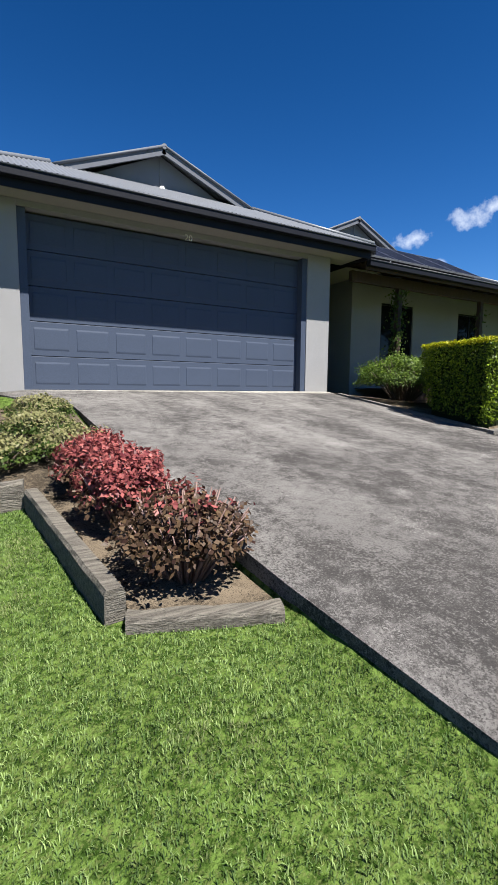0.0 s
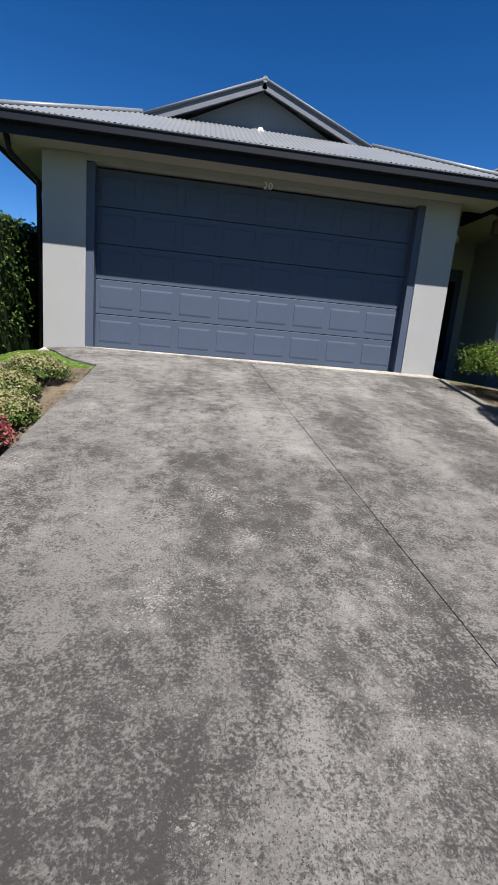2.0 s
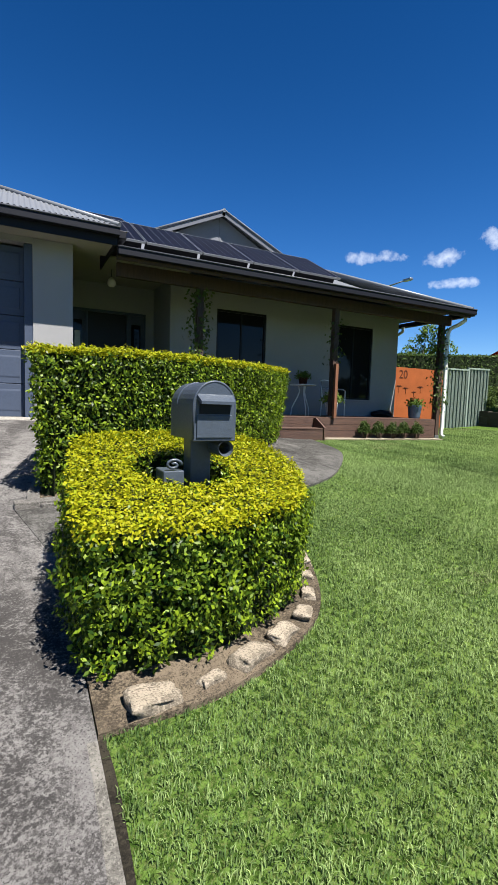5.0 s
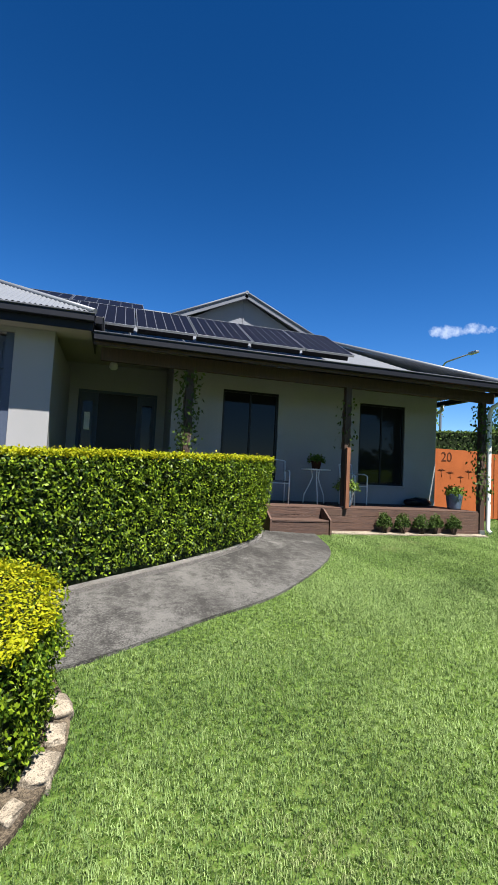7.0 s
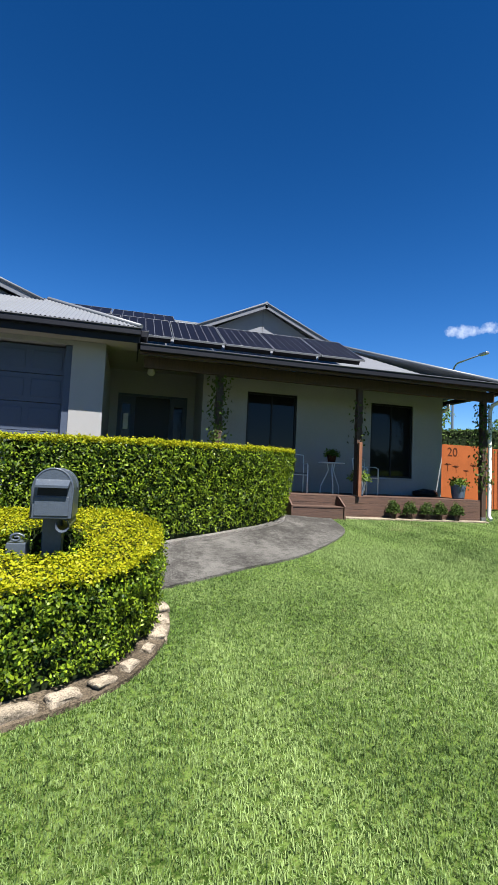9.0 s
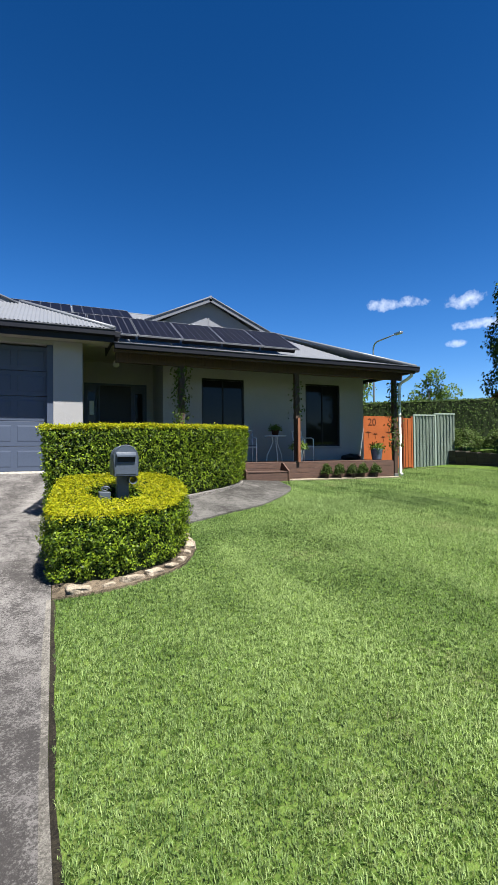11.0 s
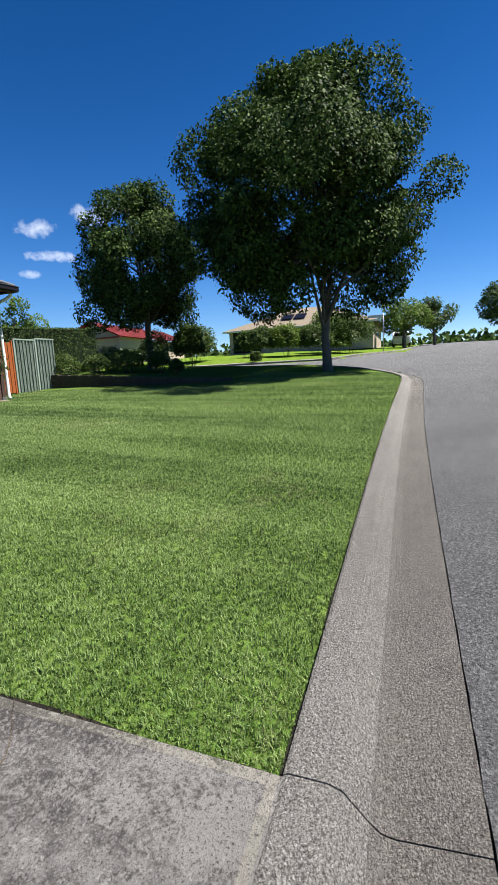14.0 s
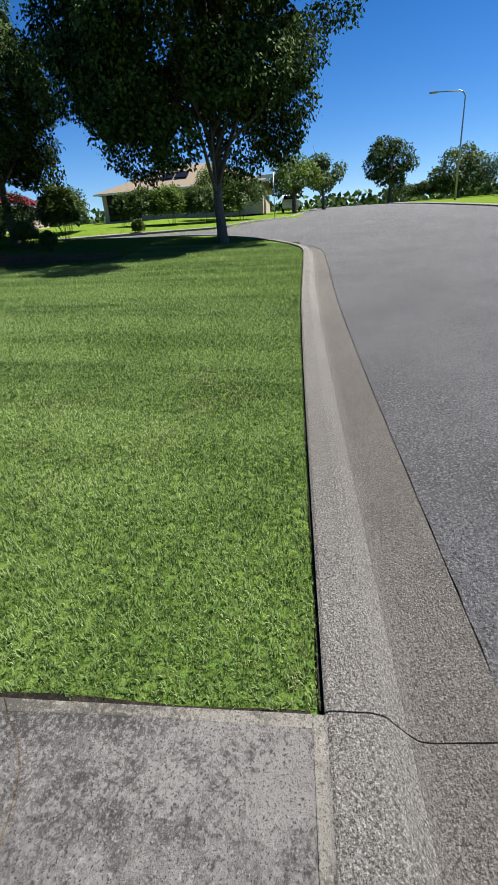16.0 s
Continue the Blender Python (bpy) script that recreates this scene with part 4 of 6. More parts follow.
# ---- plants ----
def outline_points(outline, n):
    """Random places on the rim of a closed plan outline, with the way out."""
    o = np.array(outline)
    q = np.roll(o, -1, 0)
    d = q - o
    ln = np.hypot(*d.T)
    i = RNG.choice(len(o), n, p=ln / ln.sum())
    t = RNG.random((n, 1))
    area = np.sum(o[:, 0] * q[:, 1] - q[:, 0] * o[:, 1])
    out = np.stack([d[i, 1], -d[i, 0]], 1) / ln[i, None] * np.sign(area)
    return o[i] + t * d[i], out


def inside(points, outline):
    o = np.array(outline)
    x, y = points[:, 0], points[:, 1]
    c = np.zeros(len(points), bool)
    for a, b in zip(o, np.roll(o, -1, 0)):
        if a[1] != b[1]:
            c ^= ((a[1] > y) != (b[1] > y)) & (x < (b[0] - a[0]) * (y - a[1]) / (b[1] - a[1]) + a[0])
    return c


def rounded(outline, r=0.15, n=5):
    out = []
    k = len(outline)
    for i in range(k):
        p, a, b = (np.array(outline[j % k], float) for j in (i, i - 1, i + 1))
        u, v = a - p, b - p
        ra = min(r, 0.45 * np.hypot(*u), 0.45 * np.hypot(*v))
        u, v = p + u / np.hypot(*u) * ra, p + v / np.hypot(*v) * ra
        out += [tuple((1 - t) ** 2 * u + 2 * t * (1 - t) * p + t * t * v) for t in np.linspace(0, 1, n)]
    return out


def clipped_hedge(name, outline, top, label, hole=None, density=3700, leaf=0.031, side="hedge", tips="hedge_tip"):
    """A clipped hedge: a solid core coloured dark as inner shade, wrapped in small leaves, brighter new growth on top.
    """
    h = thing(name, label, "hedge")
    o = np.array(outline)
    c = o.mean(0)
    core = c + (o - c) * 0.90
    if hole is None:
        along = np.roll(o, -1, 0) - np.roll(o, 1, 0)
        away = np.stack([along[:, 1], -along[:, 0]], 1) / np.hypot(*along.T)[:, None]
        core = o - 0.2 * away
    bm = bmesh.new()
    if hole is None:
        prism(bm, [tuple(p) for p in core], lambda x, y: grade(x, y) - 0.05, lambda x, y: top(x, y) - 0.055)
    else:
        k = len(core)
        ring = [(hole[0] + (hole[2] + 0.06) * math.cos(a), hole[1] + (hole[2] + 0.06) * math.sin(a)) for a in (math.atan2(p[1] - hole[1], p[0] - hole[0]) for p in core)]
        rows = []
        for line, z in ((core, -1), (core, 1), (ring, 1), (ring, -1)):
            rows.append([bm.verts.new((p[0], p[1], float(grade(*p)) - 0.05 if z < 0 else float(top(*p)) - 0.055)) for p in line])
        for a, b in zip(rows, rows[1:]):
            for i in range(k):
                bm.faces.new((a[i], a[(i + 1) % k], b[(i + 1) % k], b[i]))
    part("core", bm, MAT["hedge_core"], h, "solid core, dark as the shade between the leaves")
    length = np.hypot(*(np.roll(o, -1, 0) - o).T).sum()
    n = int(length * 1.1 * density * 1.35)
    p, out = outline_points(outline, n)
    t = RNG.random(n) ** 0.9
    g, tp = grade(p[:, 0], p[:, 1]), top(p[:, 0], p[:, 1])
    z = g + (0.09 if hole is None else 0.03) + (tp - g - (0.10 if hole is None else 0.035)) * t
    lump = np.array([noise.noise(Vector((a * 10, b * 10, cc * 10))) for a, b, cc in zip(p[:, 0], p[:, 1], z)])
    off = 0.012 - np.abs(RNG.normal(0, 0.055, n)) + 0.085 * lump - (0.13 * (1 - t) if hole is None else 0) - 0.06 * np.exp(-(z - g) / 0.12) - 0.05 * np.exp(-(tp - z) / 0.03)
    at = np.concatenate([p + out * off[:, None], z[:, None]], 1)
    normal = np.concatenate([out, np.full((n, 1), 0.35)], 1)
    tip = z > tp - 0.035 - 0.05 * RNG.random(n) ** 2
    lo, hi = o.min(0), o.max(0)
    m = int((hi - lo).prod() * density * 2.2)
    q = RNG.uniform(lo, hi, (m, 2))
    q = q[inside(q, outline)]
    if hole is not None:
        q = q[np.hypot(q[:, 0] - hole[0], q[:, 1] - hole[1]) > hole[2]]
        a = RNG.random(2500) * math.tau
        w = np.stack([hole[0] + hole[2] * np.cos(a), hole[1] + hole[2] * np.sin(a)], 1)
        zz = top(w[:, 0], w[:, 1]) - RNG.random(2500) ** 1.3 * 0.45
        well = np.concatenate([w + RNG.normal(0, 0.02, w.shape), zz[:, None]], 1)
        me = leaf_mesh("inner_foliage", well, np.stack([-np.cos(a), -np.sin(a), 0 * a + 0.3], 1), leaf, leaf * 0.26)
        linked("inner_foliage", me, MAT[side], h)
    bump = np.array([noise.noise(Vector((a * 4, b * 4, 0))) for a, b in q])
    qz = top(q[:, 0], q[:, 1]) + RNG.normal(-0.015, 0.014, len(q)) + 0.018 * bump
    roof = np.concatenate([q, qz[:, None]], 1)
    up = np.tile([0.0, 0.0, 1.0], (len(q), 1))
    linked("foliage", leaf_mesh("foliage", at[~tip], normal[~tip], leaf, leaf * 0.29, 0.6), MAT[side], h, "glossy dark green leaves on the sides")
    deep = RNG.random(len(q)) < 0.05
    linked("new_growth", leaf_mesh("new_growth", np.concatenate([at[tip], roof[~deep]]), np.concatenate([normal[tip], up[~deep]]), leaf * 0.85, leaf * 0.27, 0.5), MAT[tips], h, "bright yellow-green new leaves on the clipped top")
    linked("foliage", leaf_mesh("foliage", roof[deep], up[deep], leaf, leaf * 0.26, 0.8), MAT[side], h)
    return h


HEDGE_A = rounded([(-0.2, -4.2), (0.6, -4.1), (1.27, -3.74), (2.36, -2.88), (3.22, -2.16), (3.8, -1.48), (4.12, -0.9), (4.1, -0.4), (3.6, -0.2), (2.9, -0.75), (1.6, -1.9), (0.9, -2.5), (0.15, -2.75)], 0.18)
clipped_hedge("long_hedge", HEDGE_A, lambda x, y: 0.745 + 0.045 * x + 0 * y, "clipped green hedge with yellow-green top along the path", density=2900, leaf=0.037)
HEDGE_B = rounded([(-0.06, -6.40), (0.55, -6.42), (1.12, -6.14), (1.38, -5.65), (1.40, -5.2), (1.15, -4.98), (0.6, -4.98), (0.06, -5.08), (-0.02, -5.7)], 0.14)
clipped_hedge("mailbox_hedge", HEDGE_B, lambda x, y: -0.12 + 0.11 * (y + 6.35) + 0.07 * (y + 6.35) ** 2 - 0.02 * x, "low clipped hedge ringing the mailbox, bright yellow-green top", (0.60, -5.62, 0.27), density=5000, leaf=0.026)


def tree(name, base, trunk, crown, clumps, leaves, label, leaf=0.13, seed=1, fork=1.8, material="leaf", limbs=9, group=""):
    """A tapered trunk, limbs to the clumps of the crown, and leaves in uneven clumps. crown: centre x, y, z from the base, half sizes."""
    rng = np.random.default_rng(seed)
    t = thing(name, label, "tree", group, at=base)
    cx, cy, cz, rx, ry, rz = crown
    bm = bmesh.new()
    top = np.array([cx * 0.6, cy * 0.6, cz + rz * 0.35])
    pts = [(0, 0, -0.25), (0.01, 0, 0.15), (0.03 * trunk, 0.02, fork * 0.6), (cx * 0.08, cy * 0.08, fork)]
    pts += [tuple(np.array(pts[3]) + (top - np.array(pts[3])) * k + rng.normal(0, 0.12, 3) * (k > 0)) for k in (0.3, 0.6, 1.0)]
    tube(bm, pts, [trunk * 1.5, trunk * 1.1, trunk * 0.95, trunk * 0.85, trunk * 0.5, trunk * 0.3, 0.03], 10)
    part("trunk", bm, MAT["bark"], t)
    c = unit(rng.normal(0, 1, (clumps, 3)))
    swell = np.array([0.90 + 0.26 * noise.noise(Vector(v) * 1.9 + Vector((seed * 3.7, 0, 0))) for v in c])[:, None]
    c = c * rng.uniform(0.35, 1.0, (clumps, 1)) ** 0.5 * swell
    c[:, :2] *= (1 - 0.42 * np.maximum(0, c[:, 2:3])) * 1.12
    c[:, 2] = np.where(c[:, 2] < -0.75, c[:, 2] * 0.6, c[:, 2])
    c = c * [rx, ry, rz] + [cx, cy, cz]
    order = np.argsort(rng.random(clumps))[:limbs]
    for i in order:
        start = Vector(pts[3]).lerp(Vector(tuple(top)), rng.uniform(0.0, 0.55))
        end = Vector(c[i])
        mid = start.lerp(end, 0.5) + Vector((0, 0, -0.12 * (end - start).length + 0.3))
        bm = bmesh.new()
        r = trunk * 0.38
        tube(bm, [start, start.lerp(mid, 0.5), mid, mid.lerp(end, 0.55), end], [r, r * 0.8, r * 0.6, r * 0.35, 0.012], 7)
        for k in range(4):
            a = mid.lerp(end, 0.15 + 0.25 * k)
            b = a + Vector(rng.normal(0, 0.5, 3)) + Vector((0, 0, 0.35))
            tube(bm, [a, a.lerp(b, 0.5) + Vector((0, 0, 0.08)), b], [r * 0.3, r * 0.2, 0.008], 5)
        part("limb", bm, MAT["bark"], t)
    size = rng.uniform(0.45, 1.15, clumps) * (rx * ry * rz) ** (1 / 3) * 1.12 / clumps ** (1 / 3)
    n = leaves
    k = rng.choice(clumps, n, p=size ** 2 / (size ** 2).sum())
    d = unit(rng.normal(0, 1, (n, 3)))
    lobe = np.array([1 + 0.38 * noise.noise(Vector(v) * 2.1 + Vector((float(q) * 5.3, 0, 0))) for v, q in zip(d, k)])
    at = c[k] + d * (size[k] * lobe * rng.uniform(0.5, 1.05, n) ** 0.45)[:, None] * [1, 1, 0.9]
    at += rng.normal(0, 0.05, (n, 3))
    at = at[at[:, 2] > fork * 0.75]
    n = len(at)
    me = leaf_mesh("crown", at, unit(at - [cx, cy, cz - rz * 0.6]) + [0, 0, 0.5], leaf, leaf * 0.32, 0.55, up=-0.6)
    linked("crown", me, MAT[material], t, "dense dark glossy leaves" if material == "leaf" else "")
    return t


tree("street_tree", (16.7, -7.9, float(grade(16.7, -7.9))), 0.18, (0.1, 0.7, 6.35, 4.5, 4.75, 4.6), 115, 165000, "large spreading tree with dense dark green leaves on the verge", 0.136, 3, 1.25, limbs=22)
tree("street_tree", (18.0, 0.45, float(grade(18, 0.45))), 0.16, (0.0, 0.2, 5.1, 2.9, 2.8, 3.7), 70, 62000, "rounded dark green tree behind the low garden wall", 0.130, 5, limbs=14)


# ---- garden bed by the driveway ----
def sleeper(a, b, z, height=0.13, width=0.11, name="sleeper", parent=None):
    """A weathered timber sleeper between two plan points, its edges worn uneven."""
    way = Vector((*b, 0)) - Vector((*a, 0))
    bm = bmesh.new()
    n = max(4, int(way.length / 0.07))
    ring = [(-0.5, 0), (-0.5, 0.86), (-0.38, 1), (0.38, 1), (0.5, 0.86), (0.5, 0)]
    u = way.normalized()
    s = Vector((-u.y, u.x, 0))
    rows = []
    for i in range(n + 1):
        p = Vector((*a, 0)) + way * i / n
        row = []
        for k, (c, h) in enumerate(ring):
            j = noise.noise(Vector((p.x * 9, p.y * 9, k * 3.1))) * 0.010
            row.append(bm.verts.new(p + s * (c * width + j) + Vector((0, 0, float(z(p.x, p.y)) + h * height + (j if h else -0.03)))))
        rows.append(row)
    for r, q in zip(rows, rows[1:]):
        for k in range(6):
            bm.faces.new((r[k], r[(k + 1) % 6], q[(k + 1) % 6], q[k]))
    bm.faces.new(rows[0]), bm.faces.new(rows[-1])
    return part(name, bm, MAT["sleeper"], parent)


def make_bed():
    bed = thing("garden_bed", "raised flower bed edged with weathered grey timber sleepers", "garden bed")
    sleeper((-5.39, -6.05), (-4.78, -6.27), lambda x, y: -0.995, 0.13, 0.10, "sleeper", bed)
    sleeper((-5.42, -6.0), (-5.60, -4.48), lambda x, y: lawn_z(-6, y), 0.17, 0.09, "sleeper", bed)
    sleeper((-5.64, -4.42), (-8.2, -4.1), lambda x, y: lawn_z(x, -4.4), 0.17, 0.09, "sleeper", bed)
    bm = bmesh.new()
    prism(bm, [(-5.36, -6.0), (-4.755, -6.2), (-4.82, -4.45), (-5.55, -4.45)], lambda x, y: lawn_z(-6, y) - 0.1, lambda x, y: lawn_z(-6, y) + 0.06)
    prism(bm, [(-5.6, -4.40), (-4.85, -4.44), (-4.88, -1.5), (-8.2, -1.5), (-8.2, -4.06)], lambda x, y: lawn_z(-6, y) - 0.1, lambda x, y: lawn_z(-6, y) + 0.08)
    part("soil", bm, MAT["soil"], bed, "dry mulch and soil")


make_bed()


def shrub(name, at, size, label, materials, leaves=2600, leaf=0.05, stems=14, share=(0.6,), category="shrub", group="", upright=0.0, wide=0.32, seed=0, stalk="twig", thick=1.0):
    """A leafy shrub: thin stems from the ground and leaves in an uneven dome. size: half width x, half width y, height."""
    rng = np.random.default_rng(seed + 11)
    s = thing(name, label, category, group, at=at)
    rx, ry, h = size
    bm = bmesh.new()
    for k in range(stems):
        a, r = rng.random() * math.tau, math.sqrt(rng.random())
        end = Vector((rx * 0.85 * r * math.cos(a), ry * 0.85 * r * math.sin(a), h * rng.uniform(0.6, 0.92) * (1 - 0.32 * r * r)))
        foot = Vector((end.x * 0.25, end.y * 0.25, -0.03))
        tube(bm, [foot, foot.lerp(end, 0.5) + Vector((0, 0, 0.05 * h)), end], [0.010 * thick, 0.007 * thick, 0.004 * thick], 5)
    part("stem", bm, MAT[stalk], s)
    n = leaves
    d = unit(rng.normal(0, 1, (n, 3)))
    d[:, 2] = np.abs(d[:, 2]) * 1.0 - 0.25 * rng.random(n)
    lump = np.array([noise.noise(Vector((v[0] * 2.2 + seed, v[1] * 2.2, v[2] * 2.2))) for v in d])
    r = (0.86 + 0.30 * lump) * rng.uniform(0.30, 1.0, n) ** 0.35
    p = d * r[:, None] * [rx, ry, h * 0.62] + [0, 0, h * 0.36]
    p = p[p[:, 2] > 0.02]
    n = len(p)
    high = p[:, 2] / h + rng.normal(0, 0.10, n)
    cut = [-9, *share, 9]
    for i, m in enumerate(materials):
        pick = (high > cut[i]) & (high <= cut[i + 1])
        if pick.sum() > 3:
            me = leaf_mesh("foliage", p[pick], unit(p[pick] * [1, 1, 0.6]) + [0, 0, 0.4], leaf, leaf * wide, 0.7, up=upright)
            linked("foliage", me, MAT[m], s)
    return s


def bed_plants():
    z = lambda x, y: float(lawn_z(-6, y)) + 0.06
    shrub("flowering_shrub", (-5.03, -5.80, z(-5.02, -5.8)), (0.38, 0.38, 0.52), "woody shrub with maroon and bronze leaves, thinning low down", ("maroon", "maroon", "red"), 3400, 0.036, 170, (0.45, 0.80), seed=1, stalk="stalk", thick=0.75)
    shrub("flowering_shrub", (-5.12, -5.05, z(-5.12, -5.05)), (0.36, 0.38, 0.56), "dense shrub covered in red-pink new leaves", ("maroon", "red", "red"), 6000, 0.036, 50, (0.40, 0.6), seed=2, stalk="stalk", thick=0.7)
    shrub("flowering_shrub", (-5.15, -4.35, z(-5.15, -4.35)), (0.36, 0.42, 0.52), "dense shrub covered in red-pink new leaves", ("maroon", "red", "red"), 6000, 0.036, 50, (0.40, 0.6), seed=3, stalk="stalk", thick=0.7)
    for k, (x, y) in enumerate(((-5.2, -3.6), (-5.85, -3.75), (-6.6, -3.6), (-5.4, -2.95), (-7.4, -3.5), (-5.3, -2.25), (-6.1, -2.3), (-6.6, -2.9))):
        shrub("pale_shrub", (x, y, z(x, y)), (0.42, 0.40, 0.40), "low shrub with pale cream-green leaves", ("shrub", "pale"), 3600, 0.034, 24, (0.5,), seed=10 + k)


bed_plants()
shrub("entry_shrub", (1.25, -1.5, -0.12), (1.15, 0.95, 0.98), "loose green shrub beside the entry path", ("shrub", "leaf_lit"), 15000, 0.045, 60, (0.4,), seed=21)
shrub("entry_shrub", (2.35, -0.6, -0.15), (0.6, 0.5, 0.8), "loose green shrub beside the entry path", ("shrub", "leaf_lit"), 2500, 0.055, 14, (0.85,), seed=22)

HEDGE_C = rounded([(-7.9, -1.7), (-6.35, -1.4), (-6.14, 0.2), (-6.16, 9.0), (-7.9, 9.0)], 0.3)
clipped_hedge("boundary_hedge", HEDGE_C, lambda x, y: 1.75 + 0.06 * y + 0 * x, "tall dark green boundary hedge beside the garage", density=420, leaf=0.07, side="leaf", tips="shrub")


# ---- stones and soil round the mailbox hedge ----
def make_edging():
    out = smooth_line([(0.005, -6.60), (0.55, -6.56), (1.12, -6.26), (1.42, -5.76), (1.48, -5.3), (1.36, -4.93)], 0.05)
    structure(part("soil_bed", prism(bmesh.new(), [(0.004, -5.12), *[tuple(q) for q in resample(out, 30)]], lambda x, y: grade(x, y) - 0.06, lambda x, y: grade(x, y) + 0.004), MAT["soil"]), "bare brown soil under the mailbox hedge", "soil")
    s = resample(smooth_line([(0.22, -6.53), (0.56, -6.48), (1.08, -6.21), (1.37, -5.74), (1.43, -5.3), (1.33, -5.0)]), 11)
    rng = np.random.default_rng(4)
    for k, p in enumerate(s[:-1]):
        size = rng.uniform(0.5, 1.15)
        bm = bmesh.new()
        bmesh.ops.create_icosphere(bm, subdivisions=3, radius=1.0)
        for v in bm.verts:
            j = noise.noise(v.co * 1.3 + Vector((k * 7.7, 0, 0))) * 0.35 + noise.noise(v.co * 4 + Vector((k, 3, 0))) * 0.08
            v.co = Vector((max(-0.8, min(0.85, v.co.x * 1.15)) * 0.11, max(-0.75, min(0.8, v.co.y * 1.15)) * 0.07, max(-0.9, min(0.5, v.co.z)) * 0.052)) * size * (1 + j)
        for f in bm.faces:
            f.smooth = True
        stone = part("edging_stone", bm, MAT["stone"])
        w = s[k + 1] - p
        stone.matrix_basis = pose(*p, float(grade(*p)) + 0.002, rng.uniform(-8, 8), rng.uniform(-8, 8), math.degrees(math.atan2(w[1], w[0])))
        tagged(stone, "pale sandstone rock edging the hedge bed", "stone", "stones edging the hedge")


make_edging()


def make_mailbox():
    m = thing("mailbox", "gunmetal arched mailbox on a post inside the hedge", "mailbox", at=(0.68, -5.9, float(grade(0.6, -5.6))))
    z0, w, h, d = 0.15 - m.location.z, 0.115, 0.17, 0.38
    arch = [(-w, z0), (w, z0), (w, z0 + h)] + [(w * math.cos(a), z0 + h + 0.13 * math.sin(a)) for a in np.linspace(0.1, math.pi - 0.1, 15)] + [(-w, z0 + h)]
    bm = bmesh.new()
    rows = [[bm.verts.new((x * s, y, (z - z0 - 0.1) * s + z0 + 0.1)) for x, z in arch] for y, s in ((0.0, 0.985), (0.006, 1.0), (d, 1.0), (d + 0.006, 0.985))]
    for a, b in zip(rows, rows[1:]):
        for i in range(len(arch)):
            bm.faces.new((a[i], a[(i + 1) % len(arch)], b[(i + 1) % len(arch)], b[i]))
    bm.faces.new(rows[0]), bm.faces.new(rows[-1])
    body = part("body", bm, MAT["mail"], m)
    rim = [(x, 0.004, z) for x, z in arch] + [(arch[0][0], 0.004, arch[0][1])]
    part("rim", tube(bmesh.new(), rim, 0.007, 6), MAT["mail"], body)
    part("seam", tube(bmesh.new(), [(x * 1.005, 0.27, z) for x, z in arch[2:]], 0.004, 6), MAT["mail"], body)
    part("hood", prism(bmesh.new(), [(-0.092, -0.05), (0.092, -0.05), (0.10, 0.0), (-0.10, 0.0)], lambda x, y: z0 + 0.185 + (0.03 if y > -0.02 else 0), lambda x, y: z0 + 0.20 + (0.035 if y > -0.02 else 0)), MAT["mail"], m, "hood over the letter slot")
    part("slot", block(-0.085, 0.085, -0.003, 0.002, z0 + 0.135, z0 + 0.185), MAT["black"], m, "dark letter slot")
    part("door", block(-0.098, 0.098, -0.008, 0.002, z0 + 0.012, z0 + 0.130, 0.003), MAT["mail"], m)
    part("post", block(-0.07, 0.05, 0.16, 0.28, -0.1, z0, 0.008), MAT["mail"], m, "square dark mailbox post")
    bm = bmesh.new()
    n = 16
    rings = [[bm.verts.new((0.068 + r * math.cos(math.tau * k / n), y, z0 - 0.045 + r * math.sin(math.tau * k / n))) for k in range(n)] for r, y in ((0.032, 0.02), (0.042, 0.0), (0.042, 0.40), (0.032, 0.40), (0.032, 0.02))]
    for a, b in zip(rings, rings[1:]):
        for k in range(n):
            bm.faces.new((a[k], a[(k + 1) % n], b[(k + 1) % n], b[k]))
    part("newspaper_tube", bm, MAT["mail"], m, "round newspaper tube under the box")
    part("bracket", block(-0.25, -0.14, 0.05, 0.20, z0 - 0.30, z0 - 0.16, 0.006), MAT["mail"], m, "dark bracket box with a scroll")
    part("scroll", tube(bmesh.new(), [(-0.195 + 0.045 * (1 - k / 18) * math.cos(k * 0.6), 0.06, z0 - 0.13 + 0.03 * (1 - k / 18) * math.sin(k * 0.6)) for k in range(16)] , 0.008, 6), MAT["mail"], m)


make_mailbox()


